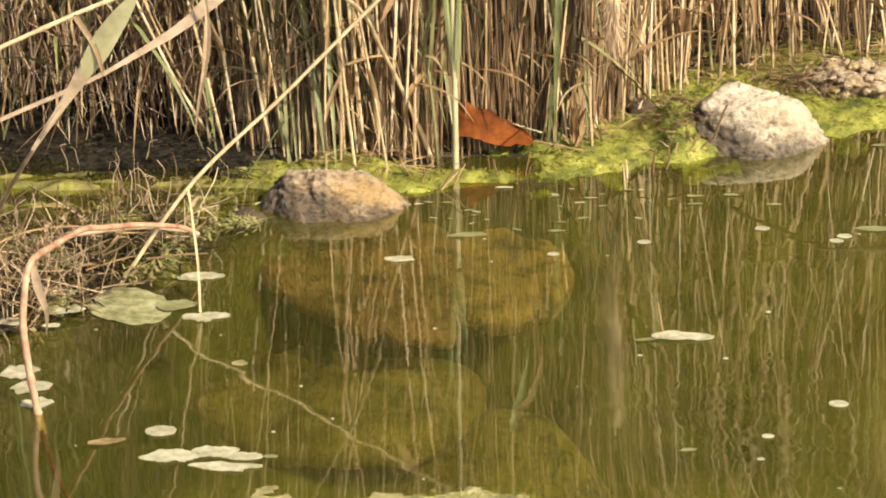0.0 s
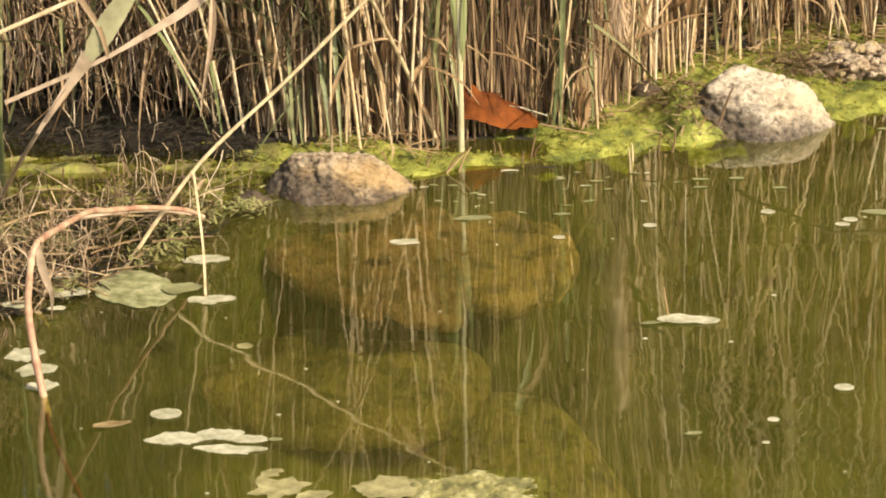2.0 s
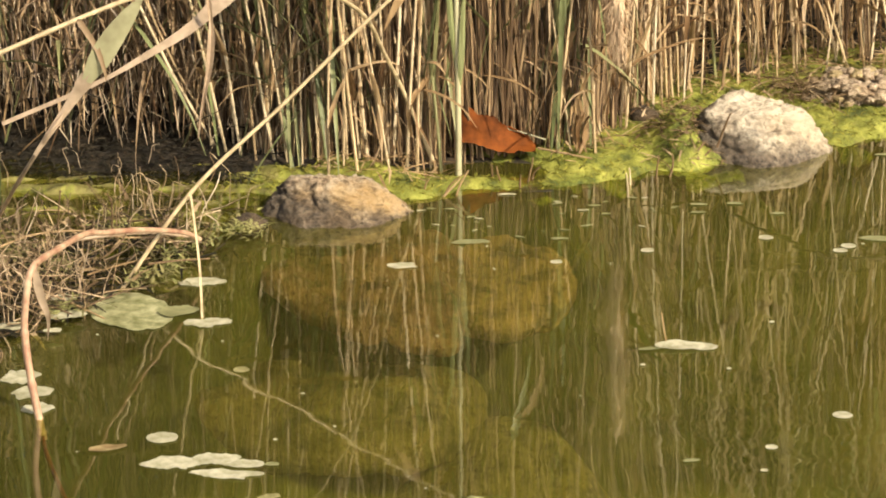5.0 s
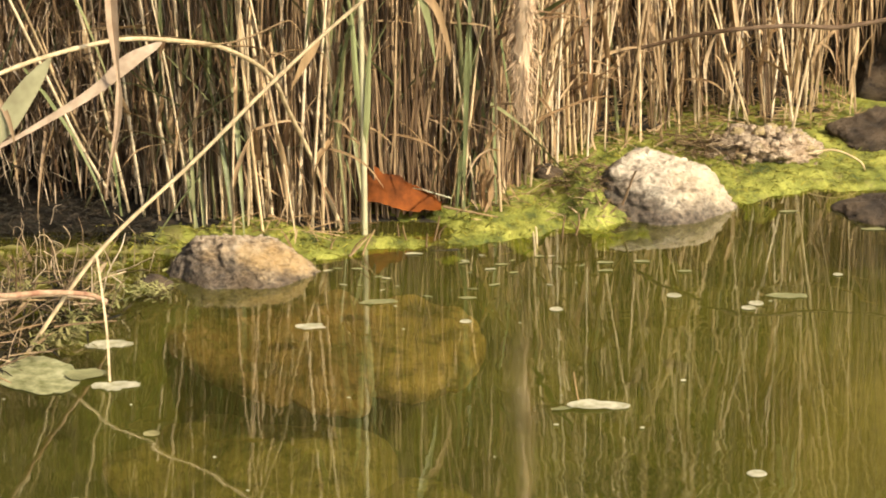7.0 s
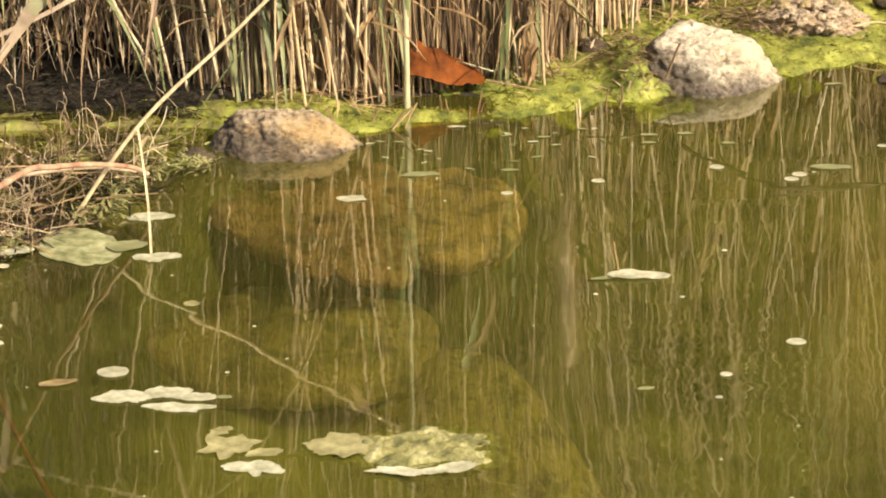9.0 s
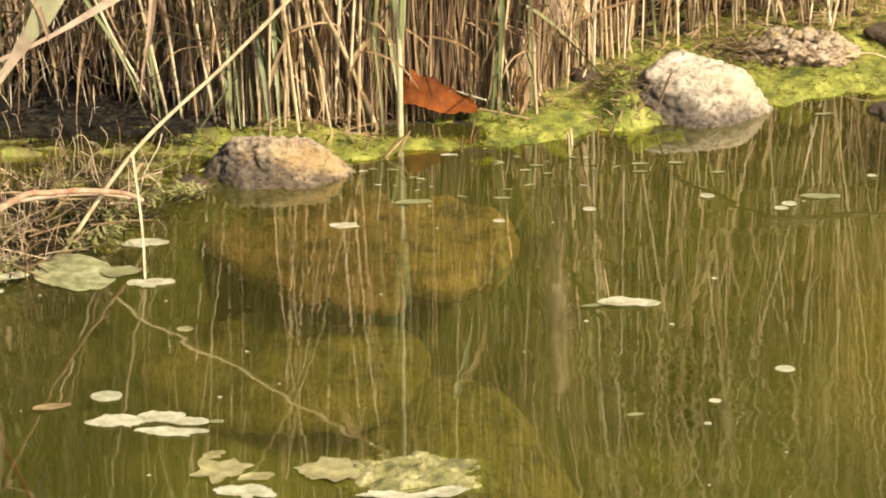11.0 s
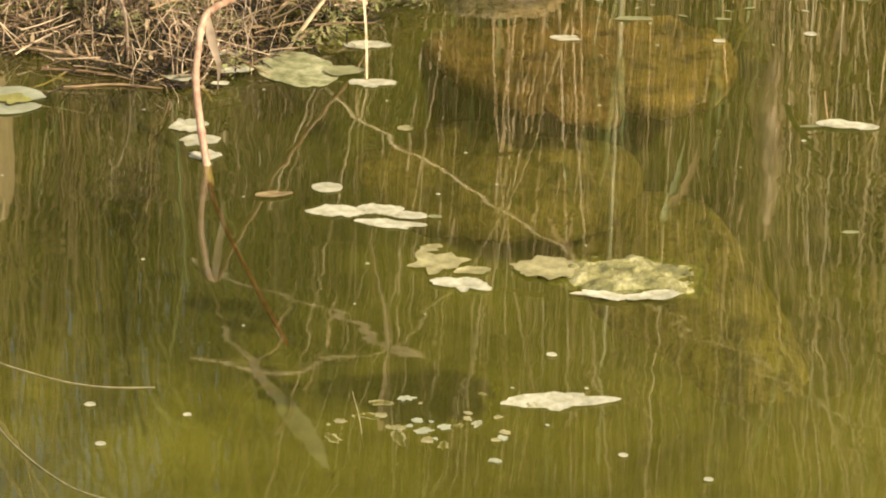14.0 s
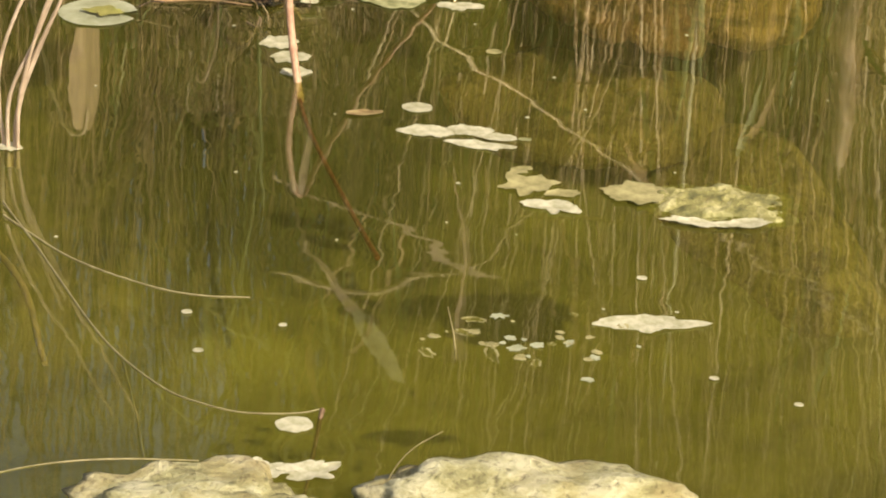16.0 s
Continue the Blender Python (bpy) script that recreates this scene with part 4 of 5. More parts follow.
def blade_on(root, pts, width, mat, side, fold=0.3, label="", name="leaf", steps=6, tip=0.06, widths=None):
    line = smooth_line([Vector(p) - root.location for p in pts], 4 if widths and len(pts) == 5 else 5 if widths and len(pts) == 6 else steps)
    w = blade_widths(len(line), width, tip)
    if widths:
        w = [widths[min(k, len(widths) - 1)] for k in range(len(line))]
    v, f = ribbon(line, w, side, fold)
    return part(name, mesh_of("leaf", v, f, mat), root, label)


diag = bent_stalk("leaning_reed", [(-0.562, 3.979, -0.03), (-0.423, 4.045, 0.149), (-0.265, 4.12, 0.281), (-0.10, 4.19, 0.426), (0.05, 4.235, 0.545), (0.30, 4.30, 0.72), (0.62, 4.36, 0.92)],
                  0.0036, 0.0028, m_yellow, "yellow reed stalk leaning across over the water")
blade_on(diag, [(-0.424, 4.035, 0.148), (-0.413, 3.98, 0.10), (-0.403, 3.92, 0.052), (-0.397, 3.86, 0.012), (-0.395, 3.842, -0.004)], 0.007, m_yellow, (1, 0.2, 0), label="thin dry leaf hanging to the water", widths=[0.0038] * 40)
blade_on(diag, [(-0.05, 4.205, 0.466), (-0.075, 4.20, 0.43), (-0.10, 4.2, 0.38)], 0.016, m_blade, (1, 0.2, 0), label="short dry leaf")
arch = bent_stalk("arching_reed", [(-0.009, 4.620, -0.020), (-0.067, 4.600, 0.138), (-0.106, 4.530, 0.247), (-0.140, 4.400, 0.356), (-0.210, 4.220, 0.450), (-0.293, 4.060, 0.506), (-0.366, 3.950, 0.535), (-0.457, 3.880, 0.532), (-0.537, 3.810, 0.520), (-0.685, 3.740, 0.472)],
                  0.0042, 0.0036, m_yellow, "yellow reed stalk bent over in an arch")
broad = bent_stalk("bent_reed", [(-0.870, 4.20, -0.03), (-0.811, 4.08, 0.055), (-0.747, 4.0, 0.119), (-0.700, 3.87, 0.197), (-0.657, 3.70, 0.276), (-0.593, 3.62, 0.376), (-0.560, 3.62, 0.420)], 0.0034, 0.0030, m_pinkleaf, "tan reed stalk carrying a broad withering leaf")
blade_on(broad, [(-0.526, 3.617, 0.466), (-0.508, 3.615, 0.494), (-0.487, 3.615, 0.526), (-0.462, 3.617, 0.560), (-0.437, 3.62, 0.592)], 0.05, m_biggreen, (0.83, 0.1, -0.5), 0.12, "broad grey-green upper leaf", widths=[0.014, 0.019, 0.024, 0.028, 0.031, 0.033, 0.034, 0.034, 0.033, 0.032, 0.030, 0.028, 0.025, 0.021, 0.017, 0.010, 0.004])
blade_on(broad, [(-0.610, 3.621, 0.352), (-0.580, 3.621, 0.394), (-0.552, 3.619, 0.432), (-0.532, 3.617, 0.460), (-0.517, 3.616, 0.482)], 0.05, m_pinkleaf, (0.83, 0.1, -0.5), 0.3, "tan dry foot of the broad leaf", widths=[0.006, 0.007, 0.008, 0.009, 0.010, 0.011, 0.012, 0.013, 0.014, 0.016, 0.018, 0.020, 0.022, 0.023, 0.022, 0.018, 0.010])
blade_on(broad, [(-0.535, 3.630, 0.557), (-0.531, 3.630, 0.551), (-0.507, 3.615, 0.516), (-0.497, 3.610, 0.482), (-0.496, 3.610, 0.467)], 0.009, m_brownblade, (1, 0.2, 0.2), 0.4, "short brown hanging leaf")
blade_on(arch, [(-0.296, 3.920, 0.537), (-0.345, 3.895, 0.514), (-0.398, 3.875, 0.474), (-0.469, 3.860, 0.434), (-0.550, 3.845, 0.394), (-0.695, 3.845, 0.333)], 0.026, m_pinkleaf, (0.52, -0.42, -0.74), 0.2, "long pinkish dry leaf", widths=[0.003] + [0.012 + 0.0035 * k for k in range(4)] + [0.025, 0.025, 0.023, 0.020] + [max(0.007, 0.018 - 0.0012 * k) for k in range(22)])
blade_on(arch, [(-0.367, 3.860, 0.664), (-0.367, 3.860, 0.599), (-0.364, 3.860, 0.535), (-0.361, 3.860, 0.481), (-0.367, 3.860, 0.418), (-0.382, 3.860, 0.347), (-0.389, 3.860, 0.300)], 0.021, m_pinkleaf, (1, 0.15, 0), 0.8, "folded dry leaf hanging down", widths=[0.95 * w for w in ([0.022 - 0.0004 * k for k in range(9)] + [0.017, 0.015, 0.013, 0.011, 0.009, 0.008, 0.007, 0.007, 0.007, 0.009, 0.011, 0.012, 0.012, 0.012, 0.011, 0.010, 0.009, 0.008, 0.007, 0.006, 0.005, 0.005, 0.004, 0.004, 0.003, 0.003, 0.003, 0.002])])
bent_stalk("leaning_reed", [(-0.80, 4.31, -0.02), (-0.79, 4.30, 0.115), (-0.788, 4.30, 0.261), (-0.787, 4.30, 0.374), (-0.78, 4.30, 0.6)], 0.0045, 0.004, m_green, "greenish reed stalk at the bank")
blade_on(arch, [(-0.276, 4.065, 0.497), (-0.201, 4.100, 0.490), (-0.154, 4.120, 0.499), (-0.105, 4.140, 0.515), (-0.089, 4.150, 0.506), (-0.080, 4.160, 0.489)], 0.009, m_blade, (0.1, -1, 0.4), 0.4, "curled dry leaf")
for pts, r in (([(-0.440, 4.740, 0.000), (-0.510, 4.700, 0.153), (-0.580, 4.660, 0.343), (-0.620, 4.620, 0.461), (-0.653, 4.600, 0.551)], 0.0032),
               ([(-0.420, 4.760, 0.000), (-0.497, 4.720, 0.142), (-0.567, 4.680, 0.338), (-0.604, 4.640, 0.456), (-0.632, 4.600, 0.550)], 0.0028)):
    bent_stalk("leaning_reed", pts, r, r * 0.8, m_stem, "pale dry reed stalk tilted in the thicket")
# thin stalks lying on the water beside the bundle
for pts in ([(-0.92, 2.90, 0.004), (-0.831, 2.813, 0.001), (-0.778, 2.772, 0.001), (-0.721, 2.740, 0.001), (-0.667, 2.717, 0.001), (-0.617, 2.709, 0.001), (-0.562, 2.713, 0.001)],
            [(-0.93, 2.94, 0.004), (-0.852, 2.81, 0.001), (-0.745, 2.618, 0.001), (-0.686, 2.53, 0.001), (-0.623, 2.462, 0.001), (-0.577, 2.435, 0.001), (-0.527, 2.42, 0.001), (-0.468, 2.426, 0.001), (-0.437, 2.441, 0.001)]):
    bent_stalk("floating_stalk", pts, 0.0014, 0.0009, m_afloat, "thin pale dead stalk lying on the water", "stalk", 0.05)
bent_stalk("sunken_stalk", [(-0.98, 2.92, 0.0), (-0.933, 2.84, -0.006), (-0.884, 2.778, -0.008), (-0.837, 2.686, -0.008), (-0.80, 2.58, -0.010), (-0.78, 2.527, -0.012)], 0.0050, 0.0036, m_pinkleaf, "pinkish dead stalk floating just awash", "stalk", 0.09)
bent_stalk("sunken_twig", [(-0.70, 2.57, -0.004), (-0.676, 2.50, -0.006), (-0.651, 2.425, -0.010), (-0.624, 2.337, -0.02)], 0.0014, 0.0010, m_drift, "thin pale twig hanging under the water", "twig", 0.05)

red = bent_stalk("red_stalk", [(-0.42, 4.10, 0.045), (-0.442, 4.05, 0.075), (-0.493, 3.95, 0.116), (-0.542, 3.82, 0.158), (-0.562, 3.75, 0.181), (-0.588, 3.62, 0.202), (-0.602, 3.53, 0.216), (-0.611, 3.503, 0.205), (-0.618, 3.495, 0.165), (-0.621, 3.485, 0.12), (-0.614, 3.468, 0.06), (-0.603, 3.450, 0.0), (-0.597, 3.44, -0.03)],
                 0.0042, 0.0062, m_red, "reddish water plant stalk bent down into the water", "stalk", 0.075)
v, f = tube(smooth_line([Vector(p) - red.location for p in ((-0.598, 3.44, -0.025), (-0.585, 3.39, -0.03), (-0.551, 3.284, -0.035), (-0.485, 3.093, -0.035), (-0.425, 2.935, -0.04))], 5), 0.0036, 7)
part("sunken_stem", mesh_of("sunken_stem", v, f, m_redwet), red, "dark red stem under water")
bent_stalk("pale_stalk", [(-0.625, 4.02, 0.075), (-0.547, 4.05, 0.074), (-0.495, 4.10, 0.058), (-0.442, 4.14, 0.036)], 0.0038, 0.003, m_pinkleaf, "pale pinkish dead stalk lying in the tangle", "stalk", 0.07)
blade_on(red, [(-0.604, 3.51, 0.214), (-0.602, 3.515, 0.19), (-0.599, 3.525, 0.16), (-0.594, 3.54, 0.125), (-0.60, 3.56, 0.08)], 0.013, m_pinkleaf, (1, 0.2, 0), label="pale dry leaf hanging to the water")

for pts in ([(-0.967, 3.136, -0.03), (-0.941, 3.128, 0.103), (-0.892, 3.128, 0.214), (-0.858, 3.138, 0.294), (-0.792, 3.148, 0.43)],
            [(-0.963, 3.140, -0.03), (-0.954, 3.133, 0.059), (-0.908, 3.133, 0.18), (-0.892, 3.138, 0.215)],
            [(-0.971, 3.134, -0.03), (-0.964, 3.128, 0.076), (-0.926, 3.128, 0.163), (-0.897, 3.138, 0.235)],
            [(-0.957, 3.130, -0.03), (-0.948, 3.123, 0.08), (-0.916, 3.118, 0.19), (-0.897, 3.118, 0.24)],
            [(-0.975, 3.140, -0.03), (-0.982, 3.140, 0.10), (-0.952, 3.140, 0.2), (-0.902, 3.140, 0.29), (-0.832, 3.140, 0.42)]):
    bent_stalk("dry_stalk", pts, 0.0030, 0.0024, m_pinkleaf, "pale dry stalk rising from the water in a bundle", "stalk")

bent_stalk("pale_stalk", [(-0.80, 3.90, -0.01), (-0.793, 3.86, 0.088), (-0.801, 3.84, 0.136), (-0.811, 3.84, 0.163), (-0.820, 3.84, 0.171), (-0.827, 3.84, 0.160)], 0.0028, 0.0022, m_pinkleaf, "pale dead stalk with a curled tip standing in the tangle", "stalk", 0.05)
for pts in ([(-0.98, 3.915, 0.012), (-0.892, 3.887, 0.012), (-0.78, 3.841, 0.008), (-0.69, 3.795, 0.004)], [(-0.93, 3.835, 0.004), (-0.86, 3.825, 0.006), (-0.80, 3.813, 0.004), (-0.74, 3.80, 0.0)], [(-0.88, 3.76, 0.0), (-0.80, 3.775, 0.003), (-0.72, 3.765, 0.002)]):
    bent_stalk("dead_stalk", pts, 0.0026, 0.0016, m_twig, "brown dead stalk lying flat at the water's edge", "stalk", 0.07, 5)
hang = bent_stalk("bent_reed", [(-1.22, 4.20, -0.02), (-1.16, 4.10, 0.18), (-1.10, 4.02, 0.33), (-1.06, 4.0, 0.345), (-1.05, 4.0, 0.30)], 0.004, 0.003, m_stem, "dry reed stalk bent over beside the bank")
blade_on(hang, [(-1.06, 4.0, 0.34), (-1.055, 4.0, 0.27), (-1.05, 4.0, 0.19), (-1.04, 4.0, 0.11), (-1.037, 4.0, 0.06)], 0.055, m_blade, (1, 0.25, 0), 0.3, "broad dead leaf hanging down")
floating_leaf_at = (-0.967, 3.131)

# plume hanging head down before the stems
def plume(line_pts, length_hairs, count, seed):
    rnd = random.Random(seed)
    line = smooth_line(line_pts, 8)
    root = thing("reed_plume", line[0], "fluffy beige reed plume hanging among the stems", "reed plume")
    v, f = tube([q - line[0] for q in line], [0.003 - 0.0015 * k / len(line) for k in range(len(line))], 6)
    part("stem", mesh_of("plume_stem", v, f, m_stem), root)
    verts, faces = [], []
    n = len(line)
    for _ in range(count):
        s = rnd.uniform(0.05, 1.0)
        q = line[min(n - 1, int(s * (n - 1)))] - line[0]
        a = rnd.uniform(0, 2 * math.pi)
        wide = 0.5 + 1.0 * math.sin(math.pi * min(1, s * 0.85 + 0.12))
        out = Vector((math.cos(a), math.sin(a) * 0.8, 0)) * rnd.uniform(0.3, 1.0) * wide * 0.021
        ln = rnd.uniform(*length_hairs)
        pts = [q, q + out * 0.6 + Vector((0, 0, -ln * 0.35)), q + out * 1.1 + Vector((rnd.gauss(0, 0.003), 0, -ln * 0.75)), q + out + Vector((rnd.gauss(0, 0.005), rnd.gauss(0, 0.004), -ln))]
        w = rnd.uniform(0.0012, 0.003)
        ribbon(pts, [w, w, w * 0.8, w * 0.2], (math.sin(a), -math.cos(a), 0.3), 0.2, verts, faces, 0.0003)
    tagged(part("plume", mesh_of("plume", verts, faces, m_plume), root), kind="stuff")
    core = [q - line[0] for q in line[3:]]
    m = len(core)
    v, f = tube(core, [(0.006 + 0.012 * math.sin(math.pi * min(1, 0.1 + k / m)) * (1 + 0.25 * noise.noise((k * 0.8, seed, 0)))) for k in range(m)], 12)
    v = [q + Vector((noise.noise(q * 90), noise.noise(q * 90 + Vector((5, 0, 0))), 0)) * 0.004 for q in v]
    part("seed_core", mesh_of("plume_core", v, f, m_plume), root)


plume([(0.335, 4.61, 0.60), (0.334, 4.60, 0.50), (0.328, 4.60, 0.40), (0.326, 4.60, 0.30), (0.332, 4.60, 0.24)], (0.02, 0.06), 1300, 7)

# fallen twig over the stones
bent_stalk("twig", [(0.60, 5.0, 0.24), (0.693, 4.95, 0.275), (0.783, 4.90, 0.30), (0.884, 4.90, 0.305), (0.975, 4.90, 0.30), (1.051, 4.90, 0.31), (1.25, 4.92, 0.33), (1.5, 5.0, 0.2), (1.6, 5.1, 0.0)],
           0.004, 0.0055, m_darktwig, "thin dark bare twig across the reeds", "twig", 0.2)
for k, pts in enumerate(([(0.346, 4.491, -0.01), (0.345, 4.489, 0.02), (0.343, 4.487, 0.034)], [(0.105, 4.524, 0.0), (0.10, 4.51, 0.02), (0.098, 4.505, 0.035)],
                         [(0.019, 4.446, -0.01), (0.03, 4.45, 0.02), (0.045, 4.455, 0.045)], [(-0.01, 4.44, -0.01), (0.01, 4.44, 0.012), (0.03, 4.45, 0.03)],
                         [(0.157, 4.52, 0.0), (0.163, 4.515, 0.03), (0.166, 4.51, 0.05)], [(0.423, 4.536, 0.0), (0.428, 4.53, 0.025), (0.427, 4.53, 0.045)],
                         [(0.18, 4.63, 0.03), (0.23, 4.60, 0.028), (0.28, 4.585, 0.022)], [(0.0, 4.66, 0.12), (0.05, 4.66, 0.10), (0.10, 4.66, 0.075)],
                         [(0.93, 4.90, 0.04), (0.98, 4.89, 0.05), (1.03, 4.87, 0.03), (1.04, 4.86, 0.0)], [(0.52, 4.62, 0.03), (0.54, 4.615, 0.09), (0.545, 4.61, 0.10)])):
    bent_stalk("twig", pts, 0.0022, 0.0014, m_stem if k in (0, 7, 8) else m_twig, "short broken twig sticking out of the algae", "twig", 0.06, 5)


shoot = bent_stalk("green_reed", [(0.15, 4.82, -0.02), (0.145, 4.74, 0.20), (0.130, 4.56, 0.50), (0.12, 4.5, 0.9), (0.11, 4.5, 1.4)], 0.0032, 0.0024, m_stem, "dry reed with drooping green and tan leaves", "reed")
blade_on(shoot, [(0.125, 4.51, 0.52), (0.130, 4.50, 0.487), (0.147, 4.50, 0.424), (0.161, 4.50, 0.339)], 0.016, m_green, (1, 0.2, 0.3), 0.3, "drooping green leaf")
blade_on(shoot, [(0.12, 4.51, 0.50), (0.135, 4.50, 0.478), (0.162, 4.50, 0.445), (0.182, 4.50, 0.381), (0.187, 4.50, 0.345)], 0.015, m_blade, (1, 0.2, 0.5), 0.3, "drooping tan leaf")
thick = bent_stalk("green_reed", [(0.028, 4.545, -0.02), (0.028, 4.55, 0.186), (0.026, 4.55, 0.453), (0.02, 4.56, 0.9), (0.01, 4.58, 1.4)], 0.0062, 0.004, m_greystem, "thick grey-green reed stem standing at the rust leaf", "reed", 0.13)
blade_on(thick, [(0.030, 4.55, 0.16), (0.036, 4.54, 0.24), (0.040, 4.54, 0.33), (0.048, 4.54, 0.42)], 0.012, m_green, (1, 0.3, 0), 0.4, "upright green leaf")
blade_on(thick, [(0.024, 4.55, 0.22), (0.016, 4.54, 0.32), (0.010, 4.54, 0.42), (-0.008, 4.54, 0.52)], 0.011, m_green, (1, 0.3, 0), 0.4, "upright green leaf")

# the curled rust-coloured leaf at the reeds' foot
def curled_leaf():
    """A dead leaf folded along its rib: the near half stands towards the water, the far half falls away behind."""
    verts, faces = [], []
    nu, nv = 34, 21
    for i in range(nu):
        s = i / (nu - 1)
        top = float(np.interp(s, [0, 0.08, 0.3, 0.55, 0.8, 1], [0.080, 0.086, 0.073, 0.056, 0.040, 0.014])) + 0.002 * math.sin(17 * s)
        low = 0.030 - 0.022 * s + 0.005 * math.sin(7 * s + 0.5)
        for j in range(nv):
            t = j / (nv - 1)
            if t < 0.7:
                q = t / 0.7
                z, y = low + (top - low) * q, -0.034 * (1 - q) ** 1.5 * (1 - 0.4 * s) - 0.006 * math.sin(6 * s) * math.sin(3.1 * q)
            else:
                q = (t - 0.7) / 0.3
                z, y = top * (1 - 0.45 * q * q), 0.05 * q
            rag = 0.0035 * noise.noise((s * 7, t * 6, 1.0)) + 0.0028 * noise.noise((s * 16 + t * 5, t * 4, 3.0))
            x = 0.146 * s - 0.006 * (1 - t) * (1 - s) + 0.010 * max(0, t - 0.7)
            verts.append((x, y + rag, max(0.0, (z + rag * 0.7) * 1.15)))
    for i in range(nu - 1):
        for j in range(nv - 1):
            a = i * nv + j
            faces.append((a, a + nv, a + nv + 1, a + 1))
    root = thing("fallen_leaf", (0.030, 4.645, 0.012), "curled rust-orange dead leaf lying on the algae", "leaf")
    part("blade", mesh_of("fallen_leaf", verts, faces, m_orange), root)
    v, f = tube(smooth_line([(0.03, 0.002, 0.077), (0.07, 0.003, 0.059), (0.12, 0.003, 0.044), (0.165, 0.0, 0.030)], 5), 0.0016, 5)
    part("midrib", mesh_of("midrib", v, f, m_pale), root, "pale leaf rib")


curled_leaf()
# pale torn sheath at the foot of the stems
sheath = thing("dead_sheath", (0.262, 4.63, 0.02), "pale curled dead reed sheath standing by the stems", "reed sheath")
for k in range(4):
    a = k * 1.4
    pts = [Vector((0.01 * math.cos(a), 0.008 * math.sin(a), 0.0)), Vector((0.012 * math.cos(a + 1), 0.008, 0.035)), Vector((0.016 * math.cos(a), 0.0, 0.07 + 0.012 * k)), Vector((0.022 * math.cos(a + 0.6), -0.006, 0.055))]
    ln = smooth_line(pts, 4)
    v, f = ribbon(ln, blade_widths(len(ln), 0.014), (math.cos(a + 1.5), math.sin(a + 1.5), 0.2), 0.5)
    part("leaf", mesh_of("sheath", v, f, m_blade), sheath)


# ---------------------------------------------------------------- things afloat
def floating_leaf(name, x, y, width, mat, label, depth=0.62, spin=0.0, point=0.5, rag=0.08, curl=0.004, seed=1, lift=0.0012, category="leaf", notch=0.0, form=None):
    """A leaf lying on the water: ragged outline (form: its reach in twelve directions), midrib crease, edges curled up, real thickness."""
    rings, n = 5, 44
    verts, faces = [], []
    for layer in (0, 1):
        for k in range(rings + 1):
            s = k / rings
            for a in range(n):
                th = 2 * math.pi * a / n
                r = 1 + rag * noise.fractal((math.cos(th) * 1.7 + seed * 5, math.sin(th) * 1.7, seed), 1.0, 2.0, 3)
                r += rag * 0.45 * noise.fractal((math.cos(th) * 6 + seed, math.sin(th) * 6, seed * 2.0), 0.8, 2.0, 3)
                r *= 1 - point * 0.35 * abs(math.sin(th)) ** 2
                if form:
                    r *= float(np.interp(th, np.linspace(0, 2 * math.pi, 13), form + form[:1]))
                if notch:
                    r *= 1 - 0.85 * max(0, 1 - abs((th + math.pi) % (2 * math.pi) - math.pi) / notch)
                px, py = math.cos(th) * r * s * width / 2, math.sin(th) * r * s * width / 2 * depth / (1 - point * 0.35)
                up = curl * s ** 3 * (0.5 + noise.noise((math.cos(th) * 1.2 + seed, math.sin(th) * 1.2, 3.3))) + 0.0012 * abs(math.sin(th)) * s
                up += 0.0006 * math.sin(th * 9) * s if notch else 0
                verts.append((px, py, up * 0.45 - 0.0004 * layer))
        base = layer * (rings + 1) * n
        for k in range(rings):
            for a in range(n):
                q = (base + k * n + a, base + k * n + (a + 1) % n, base + (k + 1) * n + (a + 1) % n, base + (k + 1) * n + a)
                faces.append(q if layer == 0 else q[::-1])
    top, low = rings * n, (rings + 1) * n + rings * n
    for a in range(n):
        faces.append((top + a, top + (a + 1) % n, low + (a + 1) % n, low + a))
    ob = thing(name, (x, y, lift), label, category, "", mesh_of(name, verts, faces, mat))
    ob.rotation_euler = (0, 0, spin)
    return ob


WING = [1.2, 0.7, 0.5, 0.55, 0.7, 0.9, 0.95, 0.9, 0.75, 0.6, 0.55, 0.75]
LOBES = [1.1, 0.75, 0.8, 1.0, 0.85, 1.0, 1.1, 0.7, 0.45, 0.9, 0.6, 0.8]
STAR = [1.1, 0.6, 1.05, 0.7, 1.15, 0.75, 1.0, 0.6, 1.1, 0.55, 0.95, 0.65]
PALE_L, ROUND_L = "pale dead leaf floating on the water", "small round pale leaf floating on the water"
